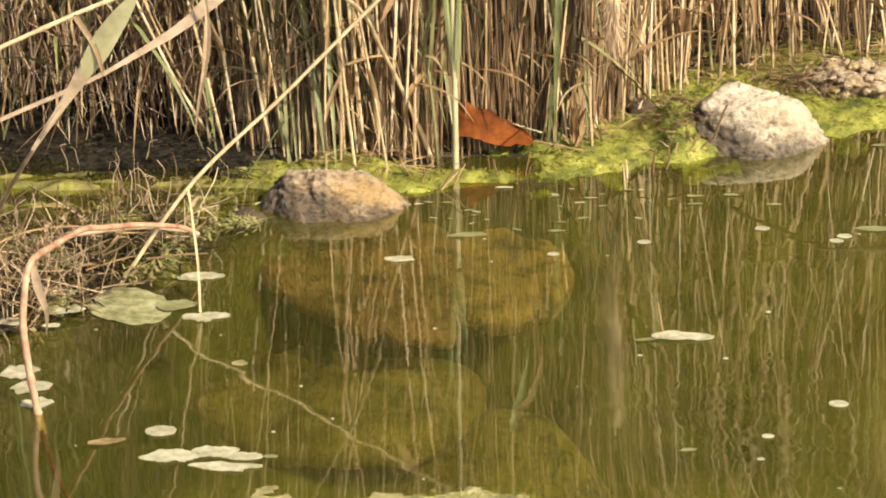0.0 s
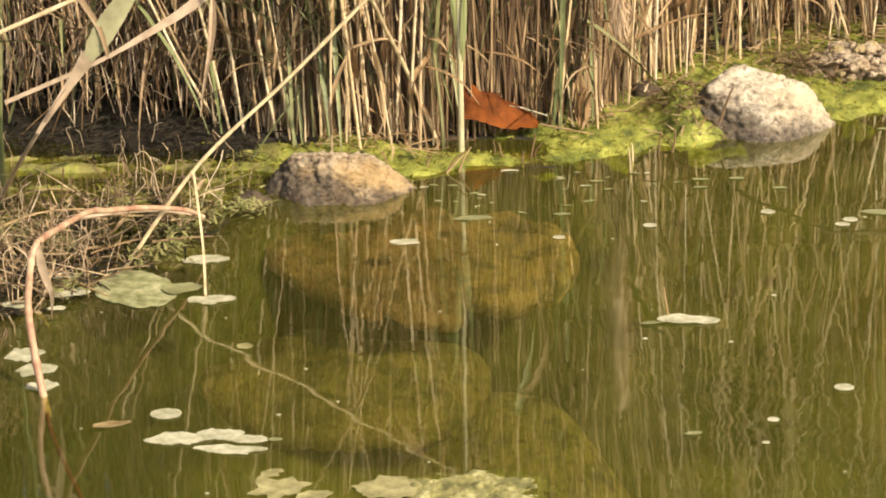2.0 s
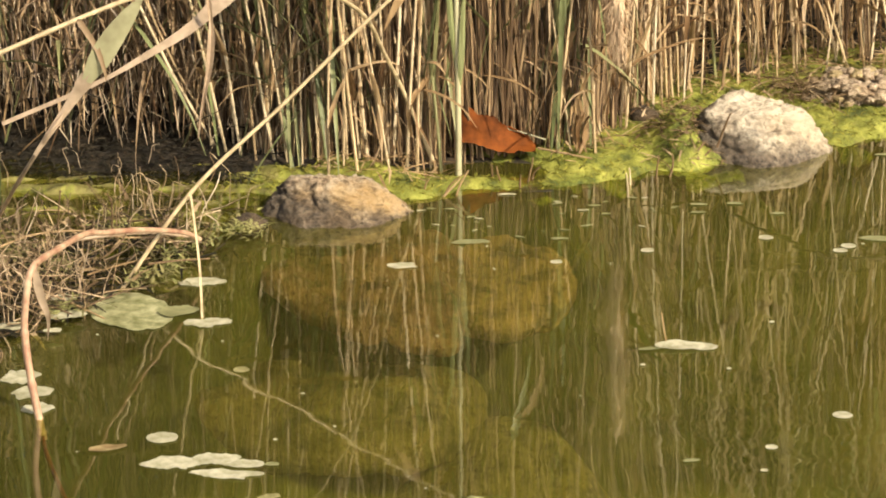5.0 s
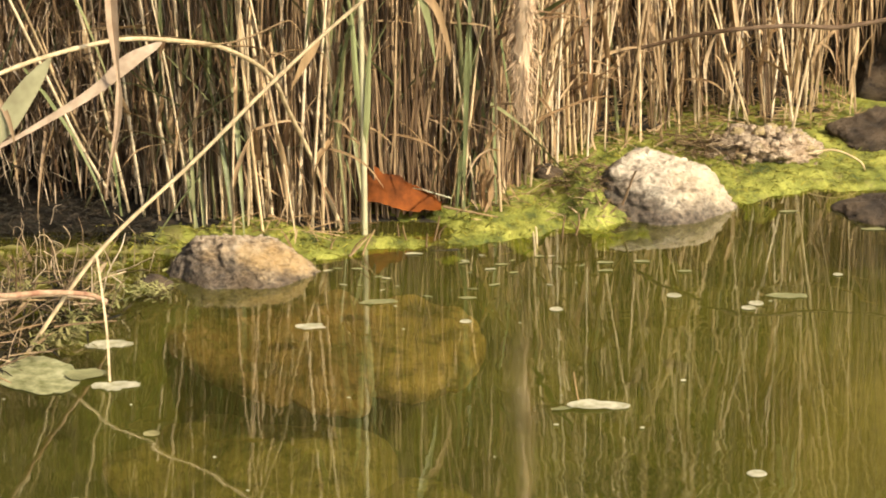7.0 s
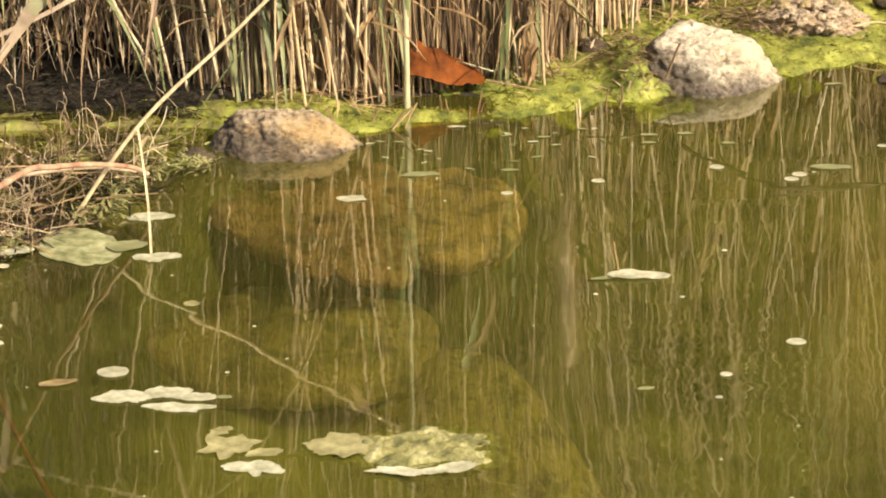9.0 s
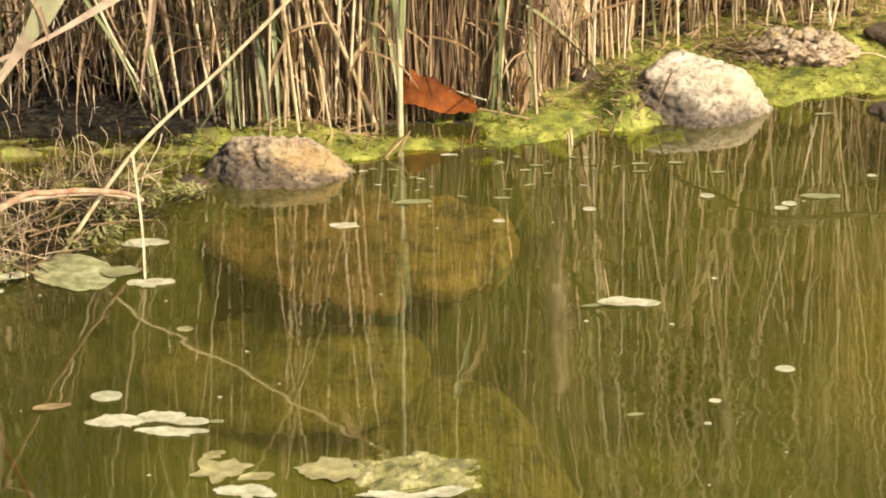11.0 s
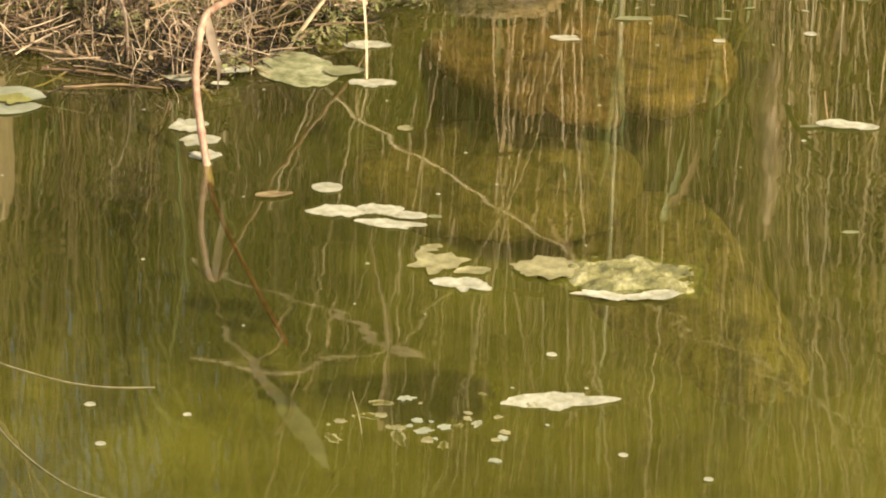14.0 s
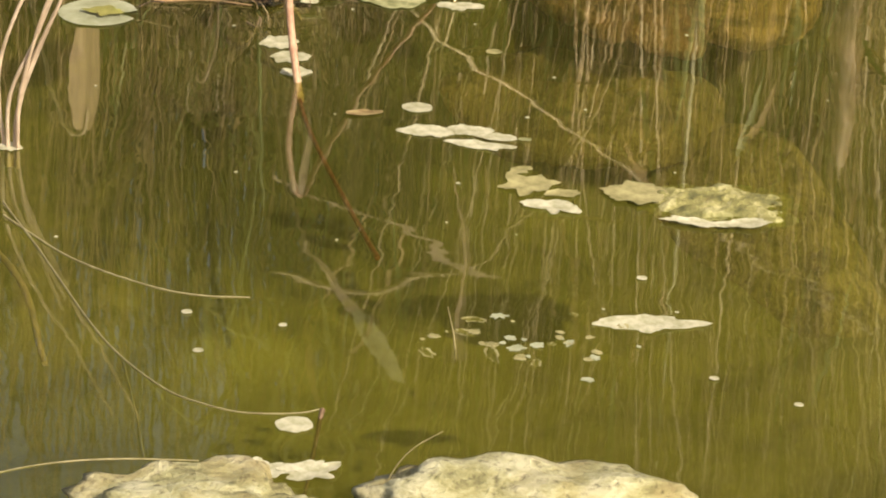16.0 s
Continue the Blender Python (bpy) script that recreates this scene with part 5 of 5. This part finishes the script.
# x, y, width, spin
for k, (x, y, w, sp) in enumerate([(-0.074, 4.072, 0.050, 0.1), (-0.409, 4.007, 0.072, 0.2), (-0.386, 3.822, 0.074, 0.15), (-0.386, 3.284, 0.076, -0.1), (-0.331, 3.296, 0.070, -0.1),
                                  (-0.314, 3.246, 0.102, -0.12), (-0.655, 3.606, 0.062, 0.1), (-0.627, 3.545, 0.055, 0.0), (-0.611, 3.484, 0.046, 0.2), (-0.612, 3.836, 0.058, 0.3),
                                  (-0.627, 3.769, 0.03, 0.0), (-0.639, 3.914, 0.056, 0.1), (-0.694, 3.79, 0.05, 0.0)]):
    floating_leaf("floating_leaf", x, y, w, m_pale, PALE_L, (0.62, 0.5, 0.36)[k - 3] if 2 < k < 6 else 0.85 if 5 < k < 9 else 0.55, sp, 0.7, 0.3, 0.003, k + 1, 0.012 if k > 8 else 0.0012, form={3: [0.8, 0.85, 0.9, 1.0, 1.05, 1.1, 1.15, 1.0, 0.9, 0.85, 0.8, 0.75], 5: [1.15, 0.8, 0.6, 0.6, 0.75, 1.0, 1.1, 0.8, 0.7, 0.9, 0.95, 0.9]}.get(k))
for k, (x, y, w) in enumerate([(0.575, 3.418, 0.029), (-0.414, 3.372, 0.045), (0.189, 4.081, 0.021), (0.348, 4.131, 0.023), (0.56, 4.188, 0.026), (0.696, 4.139, 0.027), (0.458, 3.309, 0.018),
                               (0.438, 3.232, 0.011), (0.867, 4.279, 0.018), (0.679, 4.117, 0.025), (-0.464, 2.399, 0.043), (-0.633, 2.661, 0.014), (-0.602, 2.562, 0.013), (-0.511, 2.643, 0.011),
                               (-0.075, 2.842, 0.014), (0.014, 2.581, 0.012), (0.43, 3.60, 0.008), (0.30, 3.62, 0.008), (0.52, 3.79, 0.009), (-0.25, 3.36, 0.007), (0.112, 2.53, 0.012)]):
    floating_leaf("floating_leaf", x, y, w, m_pale, ROUND_L, 0.85, 0, 0.0, 0.10, 0.0006, k + 31, 0.0015)
for k, (x, y, w, sp) in enumerate([(0.044, 4.188, 0.062, 0.05), (0.2, 4.199, 0.03, 0), (0.46, 4.372, 0.031, 0), (0.456, 4.328, 0.028, 0), (0.527, 4.374, 0.031, 0), (0.597, 4.316, 0.028, 0),
                                  (0.756, 4.176, 0.075, -0.1), (0.844, 4.649, 0.033, 0), (0.985, 4.531, 0.042, 0), (0.34, 3.269, 0.027, 0.2)]):
    floating_leaf("floating_leaf", x, y, w, m_palegreen, "pale green leaf floating near the shore", 0.36, sp, 0.6, 0.3, 0.001, k + 61, 0.0012)
floating_leaf("floating_leaf", 0.116, 4.443, 0.034, m_pale, "white narrow leaf floating near the shore", 0.25, 0, 0.4, 0.1, 0.002, 88)
floating_leaf("floating_leaf", -0.489, 3.338, 0.058, m_brownleaf, "yellow-brown curled leaf floating on the water", 0.42, 0.25, 0.5, 0.18, 0.006, 93)
floating_leaf("floating_leaf", -0.317, 3.622, 0.024, m_yellowleaf, "small yellowish leaf floating on the water", 0.9, 0, 0.3, 0.2, 0.002, 91)
big = floating_leaf("floating_leaf", 0.372, 3.693, 0.096, m_pale, "pale curled leaf with stalk floating on the water", 0.62, -0.1, 0.5, 0.18, 0.008, 92, form=WING)
v, f = tube(smooth_line([(-0.03, 0.01, 0.004), (-0.035, 0.012, 0.03), (-0.038, 0.014, 0.05)], 4), 0.0012, 5)
part("stalk", mesh_of("leaf_stalk", v, f, m_blade), big)
floating_leaf("floating_leaf", 0.318, 3.684, 0.045, m_palegreen, "narrow grey-green leaf beside the pale leaf", 0.3, 0.2, 0.6, 0.2, 0.004, 93)
floating_leaf("floating_leaf", -0.066, 2.711, 0.132, m_pale, "white ragged curled leaf floating on the water", 0.42, 0.16, 0.3, 0.25, 0.006, 96, form=LOBES)
pad = floating_leaf("lily_pad", -0.513, 3.875, 0.118, m_pad, "green-grey round lily pad with ragged rim on the water", 1.5, 0.5, 0.0, 0.15, 0.003, 95, category="lily pad")
floating_leaf("floating_leaf", -0.438, 3.866, 0.065, m_palegreen, "grey-green lobed leaf touching the lily pad", 0.7, 0.15, 0.6, 0.25, 0.003, 96, 0.005)
floating_leaf("lily_pad", -0.958, 3.69, 0.126, m_palepad, "pale lily pad with a green algae patch", 1.0, 0, 0.0, 0.06, 0.003, 97, category="lily pad", notch=0.2)
floating_leaf("algae_patch", -0.948, 3.683, 0.062, m_algae_bright, "green algae lump on the pale lily pad", 0.8, 0, 0.2, 0.3, 0.004, 98, 0.006, "algae", form=LOBES)
floating_leaf("foam_ring", floating_leaf_at[0], floating_leaf_at[1], 0.034, m_pale, "pale foam and scum round the stalks' foot", 0.8, 0, 0.1, 0.25, 0.001, 99, 0.0015, "foam")
floating_leaf("algae_patch", -0.462, 4.04, 0.085, m_algae_wet, "pale green algae clump just under the water", 1.2, 0, 0.2, 0.4, 0.002, 77, -0.006, "algae")
# decayed leaves and the algae-grown pad
floating_leaf("floating_leaf", -0.232, 3.113, 0.084, m_yellowleaf, "decayed yellow leaf with algae on the water", 0.85, 0.3, 0.2, 0.3, 0.007, 101, form=STAR)
floating_leaf("floating_leaf", -0.25, 3.163, 0.036, m_yellowleaf, "small decayed yellow leaf on the water", 0.6, 0.6, 0.4, 0.5, 0.004, 102)
floating_leaf("floating_leaf", -0.196, 3.043, 0.082, m_pale, "white torn leaf on the water", 0.6, -0.15, 0.4, 0.3, 0.006, 103, form=LOBES)
floating_leaf("floating_leaf", -0.187, 3.092, 0.05, m_yellowleaf, "decayed yellow leaf on the water", 0.45, 0.2, 0.3, 0.3, 0.005, 104)
floating_leaf("floating_leaf", -0.29, 3.278, 0.06, m_pale, PALE_L, 0.45, -0.1, 0.6, 0.2, 0.003, 105)
floating_leaf("floating_leaf", -0.251, 3.276, 0.022, m_palegreen, "small pale green leaf floating on the water", 0.5, 0.0, 0.5, 0.2, 0.002, 106)


def algae_raft(x, y, w, d, label, seed):
    """A sunken pad grown over with lumpy algae."""
    nx, ny = 72, 48
    verts, faces, inside = [], [], []
    for j in range(ny):
        for i in range(nx):
            u, v_ = 2 * i / (nx - 1) - 1, 2 * j / (ny - 1) - 1
            rr = math.hypot(u, v_) + 0.22 * noise.fractal((u * 2 + seed, v_ * 2, 1), 1.0, 2.0, 4)
            hgt = 0.005 * min(1, max(-1.2, (0.82 - rr) / 0.25)) + 0.004 * noise.fractal((u * 6, v_ * 6, seed), 0.8, 2.0, 4)
            verts.append((u * w / 2, v_ * d / 2, hgt))
            inside.append(rr < 0.99)
    for j in range(ny - 1):
        for i in range(nx - 1):
            a = j * nx + i
            if inside[a]:
                faces.append((a, a + 1, a + nx + 1, a + nx))
    return thing("algae_raft", (x, y, -0.001), label, "algae raft", "", mesh_of("algae_raft", verts, faces, m_matalgae))


algae_raft(0.022, 3.097, 0.24, 0.155, "lily pad overgrown with yellow-green algae afloat", 4)
floating_leaf("floating_leaf", -0.085, 3.103, 0.085, m_yellowleaf, "yellow decayed leaf at the algae raft", 0.85, 0.2, 0.2, 0.35, 0.003, 111, 0.0035)
floating_leaf("floating_leaf", -0.01, 3.021, 0.075, m_pale, "white torn leaf along the algae raft", 0.3, -0.15, 0.4, 0.45, 0.004, 112, 0.004)
floating_leaf("floating_leaf", 0.06, 3.026, 0.085, m_pale, "white torn leaf along the algae raft", 0.3, 0.25, 0.4, 0.45, 0.004, 113, 0.004)
crumbs = random.Random(77)
for k in range(24):
    x, y = crumbs.gauss(-0.225, 0.06), crumbs.gauss(2.635, 0.035)
    floating_leaf("leaf_crumb", x, y, crumbs.uniform(0.004, 0.018), m_yellowleaf if k % 3 else m_palepad, "crumb of decayed leaf floating on the water", 0.8, crumbs.uniform(0, 3), 0.3, 0.4, 0.0006, k + 120, 0.001)
for k, (x, y, w, deep) in enumerate([(-0.281, 2.696, 0.026, 0.6), (-0.251, 2.707, 0.024, 0.7), (-0.224, 2.624, 0.021, 0.8), (-0.181, 2.644, 0.014, 0.7), (-0.161, 2.646, 0.017, 0.6), (-0.198, 2.592, 0.022, 0.6),
                                     (-0.253, 2.611, 0.05, 0.3), (-0.33, 2.60, 0.034, 0.5), (-0.129, 2.613, 0.014, 0.8), (-0.158, 2.728, 0.014, 0.6), (-0.29, 2.66, 0.03, 0.5)]):
    floating_leaf("leaf_scrap", x, y, w, m_palepad if k in (1, 2, 4, 8) else m_yellowleaf, "decayed yellowish scrap of leaf floating on the water", deep, 0.3 * k, 0.2, 0.45, 0.002, 180 + k, 0.001 if k in (1, 2, 4, 8) else -0.0005, form=STAR if k % 2 else None)
bent_stalk("twig", [(-0.296, 2.613, -0.02), (-0.299, 2.613, 0.015), (-0.304, 2.611, 0.04), (-0.308, 2.61, 0.058)], 0.0011, 0.0007, m_drift, "thin twig tip standing out of the water", "twig", 0.04, 5)
specks = random.Random(78)
for k in range(40):
    x = specks.uniform(-0.9, 0.9)
    y = specks.uniform(2.6, 4.3)
    if y < shore(x) - 0.1:
        floating_leaf("leaf_crumb", x, y, specks.uniform(0.003, 0.007), m_pale, "tiny pale crumb floating on the water", 0.8, 0, 0.2, 0.2, 0.0004, k + 160, 0.001)


# ---------------------------------------------------------------- tangle of dead stalks on the shore
def tangle(name, count, area, length, radius, mat, label, seed, flat=0.35, high=0.07):
    rnd = random.Random(seed)
    verts, faces = [], []
    for _ in range(count):
        x, y = area(rnd)
        z = max(ground_z(x, y), -0.01) + rnd.random() ** 1.6 * high
        a = rnd.uniform(0, 2 * math.pi)
        ln = rnd.uniform(*length)
        q = Vector((x, y, z))
        pts = [q]
        d = Vector((math.cos(a), 0.6 * math.sin(a), rnd.gauss(0.05, flat)))
        for s in range(3):
            d = (d + Vector((rnd.gauss(0, 0.16), rnd.gauss(0, 0.14), rnd.gauss(-0.03, 0.16)))).normalized()
            nq = pts[-1] + d * ln / 3
            nq.z = max(nq.z, -0.015)
            pts.append(nq)
        r = rnd.uniform(*radius)
        tube(smooth_line(pts, 2), [r * (1 - 0.1 * k) for k in range(7)], 5, verts, faces)
    return tagged(new(name, mesh_of(name, verts, faces, mat)), label, "dead stalks", kind="stuff")


def left_bank(rnd):
    x = rnd.uniform(-1.35, -0.36)
    if x > -0.56:
        x -= rnd.random() * 0.3
    s = shore(x)
    return x, s + rnd.uniform(-0.10, 0.38) * (1 if x < -0.5 else 0.6)


def left_edge(rnd):
    x = rnd.uniform(-1.2, -0.55)
    return x, shore(x) + rnd.uniform(-0.16, 0.05)


tangle("stalk_tangle", 230, left_bank, (0.04, 0.13), (0.0007, 0.0021), m_tangle, "tangle of brown dead stalks and rootlets on the bank", 41)
tangle("stalk_tangle", 60, left_edge, (0.05, 0.15), (0.0008, 0.0022), m_tangle, "brown dead stalks lying out into the water", 42, 0.15, 0.03)
tangle("reed_rubbish", 130, lambda r: (lambda x: (x, reed_line(x) + r.uniform(-0.05, 0.4)))(r.uniform(-1.3, -0.3)), (0.06, 0.2), (0.0008, 0.0025), m_decay_shade, "decayed broken stalks at the reeds' foot, darkened for shade", 43, 0.5, 0.14)
TUFTS = [(-0.47, 4.08), (-0.50, 4.0), (-0.66, 4.05), (-0.74, 4.12), (-0.83, 4.05), (-0.58, 4.22), (-0.44, 4.2), (-0.95, 4.15), (-0.36, 4.24), (-0.62, 3.86)]
# stalks of the tangle that lie on top, one by one
lie = random.Random(45)
kinds = []
for k in range(14):
    ln = lie.uniform(0.04, 0.12)
    pts = [Vector((-ln / 2, 0, 0))]
    d = Vector((1, 0, 0))
    for q in range(4):
        d = (d + Vector((0, lie.gauss(0, 0.10), lie.gauss(0, 0.08)))).normalized()
        pts.append(pts[-1] + d * ln / 4)
    line = smooth_line(pts, 3)
    r = lie.uniform(0.0005, 0.0012)
    v, f = tube(line, [r * (1 - 0.03 * i) for i in range(len(line))], 6)
    me = mesh_of("dead_stalk", v, f, (m_twig, m_darktwig, m_stem, m_darktwig, m_brownstem)[k % 5])
    kinds.append(me)
for k in range(110):
    x, y = left_bank(lie) if k % 6 else left_edge(lie)
    z = max(ground_z(x, y), algae_z(x, y), 0.0) + lie.random() ** 1.5 * 0.07
    ob = thing("dead_stalk", (x, y, z), "brown bent dead stalk lying in the bank's tangle", "stalk", "dead stalks on the bank", kinds[k % 14])
    ob.rotation_euler = (lie.gauss(0, 0.5), lie.gauss(0, 0.7), lie.uniform(0, 6.28))
# dry sprigs standing up out of the tangle
def sprigs(name, count, place, height, radius, mat, label, seed):
    """Thin dead sprigs that rise, bend over and droop."""
    rnd = random.Random(seed)
    verts, faces = [], []
    for _ in range(count):
        x, y = place(rnd)
        q = Vector((x, y, max(ground_z(x, y), algae_z(x, y), -0.005)))
        a, h = rnd.uniform(0, 2 * math.pi), rnd.uniform(*height)
        out = Vector((math.cos(a), 0.6 * math.sin(a), 0)) * h
        lean = rnd.uniform(0.05, 0.6)
        pts = [q, q + out * lean * 0.4 + Vector((0, 0, h * 0.45)), q + out * lean + Vector((rnd.gauss(0, 0.006), 0, h * 0.9)),
               q + out * lean * 1.5 + Vector((rnd.gauss(0, 0.008), 0, h * rnd.uniform(0.95, 1.25)))]
        if rnd.random() < 0.25:
            pts.append(q + out * (lean * 1.5 + rnd.uniform(0.1, 0.6)) + Vector((0, 0, h * rnd.uniform(0.5, 1.1))))
        r = rnd.uniform(*radius)
        line = smooth_line(pts, 3)
        tube(line, [r * (1 - 0.05 * k) for k in range(len(line))], 5, verts, faces)
    return tagged(new(name, mesh_of(name, verts, faces, mat)), label, "dead stalks", kind="stuff")


def before_reeds(rnd):
    x = rnd.uniform(-1.0, -0.38)
    return x, reed_line(x) - rnd.uniform(0.02, 0.30)


sprigs("dry_sprigs", 300, left_bank, (0.03, 0.11), (0.0005, 0.0013), m_tangle, "thin brown dry sprigs standing in the tangle", 47)
sprigs("pale_sprigs", 60, left_bank, (0.03, 0.10), (0.0006, 0.0015), m_pale_scrap, "pale bent dead sprigs standing in the tangle", 48)
sprigs("pale_sprigs", 14, before_reeds, (0.03, 0.07), (0.0006, 0.0013), m_pale_scrap, "pale bent dead sprigs before the dark reeds", 50)
scatter_blades("rotten_litter", 1500, lambda r: (lambda p: (p[0], p[1], max(ground_z(*p), 0.0) + 0.012 * r.random()))(left_bank(r)), (0.02, 0.07), (0.002, 0.006), m_decay_shade, "decayed leaves matted under the tangle, darkened as shaded gaps", "litter", (-0.1, 0.5), 0.3, 49)
scatter_blades("dead_leaf_scraps", 420, lambda r: (lambda p: (p[0], p[1], max(ground_z(*p), 0.0) + 0.05 * r.random()))(left_bank(r)), (0.02, 0.07), (0.003, 0.009), m_scrap, "brown and tan dead leaf scraps caught in the tangle", "litter", (-0.4, 1.2), 0.4, 52)
scatter_blades("algae_tufts", 1100, lambda r: (lambda c: (c[0] + r.gauss(0, 0.02), c[1] + r.gauss(0, 0.025), 0.004 + 0.02 * r.random()))(r.choice(TUFTS)), (0.010, 0.028), (0.002, 0.006), m_algae_wet, "wet clumps of yellow-green algae in the tangle", "algae", (-0.1, 0.8), 0.5, 54)
scatter_blades("reed_litter", 260, lambda r: (lambda x, y: (x, y, algae_z(x, y) + 0.012 + 0.02 * r.random()))(r.gauss(0.745, 0.045), r.gauss(5.0, 0.05)), (0.02, 0.09), (0.0015, 0.005), m_scrap, "brown and grey dead stalks lying against the rubble stone", "litter", (-0.2, 0.4), 0.2, 57)
# dirt and litter heaped against the pale stone
scatter_blades("reed_litter", 340, lambda r: (lambda x, y: (x, y, algae_z(x, y) + 0.004))(r.gauss(0.475, 0.04), r.gauss(4.71, 0.06)), (0.01, 0.05), (0.0015, 0.005), m_scrap, "brown dirt and reed litter heaped against the stone", "litter", (-0.2, 0.5), 0.2, 53)
# single thicker stalks in the tangle
for pts in ([(-0.78, 4.02, 0.05), (-0.70, 4.06, 0.07), (-0.62, 4.08, 0.07), (-0.55, 4.10, 0.05), (-0.45, 4.13, 0.04)], [(-0.75, 3.98, 0.02), (-0.68, 3.92, 0.03), (-0.60, 3.87, 0.015), (-0.52, 3.83, -0.01)],
            [(-0.95, 3.95, 0.04), (-0.85, 3.90, 0.03), (-0.74, 3.87, 0.02), (-0.66, 3.80, -0.02)], [(-0.50, 4.02, 0.03), (-0.45, 4.05, 0.025), (-0.40, 4.07, 0.02)],
            [(-0.66, 4.10, 0.02), (-0.655, 4.08, 0.09), (-0.645, 4.06, 0.15)], [(-0.58, 4.18, 0.02), (-0.575, 4.17, 0.08), (-0.58, 4.16, 0.11)], [(-0.60, 4.0, 0.02), (-0.545, 4.02, 0.03), (-0.50, 4.05, 0.03)]):
    bent_stalk("dead_stalk", pts, 0.0019, 0.0012, m_twig, "brown dead stalk in the bank's tangle", "stalk", 0.08, 5)

# loose stones on the low rubble stone, and bits adrift along the shore
peb = random.Random(91)
for k in range(70):
    x, y = peb.uniform(0.72, 0.955), peb.uniform(4.90, 5.05)
    z = 0.002 + 0.06 * max(0, 1 - ((x - 0.85) / 0.12) ** 2 - ((y - 5.0) / 0.11) ** 2) ** 0.5 * 0.92
    r = peb.uniform(0.004, 0.011) * (1.6 if x > 0.8 else 1.0)
    stone("pebble", (x, y, z), (r * peb.uniform(1.0, 1.9), r * 1.1, r * peb.uniform(0.5, 0.9)), m_rubble if k % 4 else m_sandstone, "small loose tan stone lying on the rubble", 200 + k, 0.5, spin=peb.uniform(0, 3), sub=3, fine=0.25)
for k in range(30):
    x = peb.uniform(-0.05, 0.42)
    y = shore(x) - peb.uniform(0.03, 0.26)
    floating_leaf("leaf_crumb", x, y, peb.uniform(0.008, 0.024), m_palegreen if k % 3 else m_pale, "narrow pale scrap adrift along the shore", 0.3, peb.gauss(0, 0.4), 0.5, 0.3, 0.001, k + 300, 0.0012)


# broken stubs standing out of the algae along the shore
for k, (foot, tip) in enumerate([((0.395, 4.519), (0.400, 0.049)), ((0.337, 4.42), (0.332, 0.05)), ((0.092, 4.536), (0.088, 0.032)), ((0.161, 4.536), (0.179, 0.026)), ((-0.008, 4.443), (0.036, 0.045)),
                                 ((-0.04, 4.468), (-0.027, 0.03)), ((0.14, 4.487), (0.142, 0.028))]):
    bent_stalk("reed_stub", [(foot[0], foot[1], -0.02), (foot[0] * 0.6 + tip[0] * 0.4, foot[1] - 0.004, tip[1] * 0.45), (tip[0], foot[1] - 0.01, tip[1])], 0.0022, 0.0012, m_yellow if k == 1 else m_twig,
               "pale broken stub standing out of the shallow water" if k == 1 else "short dark broken stub standing out of the algae", "reed stub", 0.03, 4)


# stalks afloat near the camera's feet
bent_stalk("floating_stalk", [(-0.83, 2.205, 0.0), (-0.75, 2.262, -0.001), (-0.69, 2.287, 0.0), (-0.627, 2.300, 0.0), (-0.557, 2.306, 0.0)],
           0.0014, 0.0009, m_drift, "thin pale dead stalk afloat on the water", "stalk", 0.1)
bent_stalk("sunken_twig", [(-0.436, 2.434, 0.004), (-0.438, 2.40, -0.012), (-0.441, 2.36, -0.04), (-0.445, 2.32, -0.06)], 0.0028, 0.002, m_darktwig, "brown twig sticking out of the shallow water", "twig", 0.06)
bent_stalk("twig", [(-0.345, 2.23, 0.02), (-0.335, 2.24, 0.045), (-0.315, 2.25, 0.068), (-0.285, 2.26, 0.085)], 0.0009, 0.0005, m_drift, "thin pale twig leaning out from a crusted stone", "twig", 0.05)
for k, (x, y, w) in enumerate([(-0.485, 2.292, 0.062), (-0.432, 2.293, 0.066)]):
    floating_leaf("floating_leaf", x, y, w, m_pale, "white crumpled leaf washed against the crusted stones", 0.6, 0.2 * k, 0.2, 0.45, 0.006, 140 + k, 0.004)
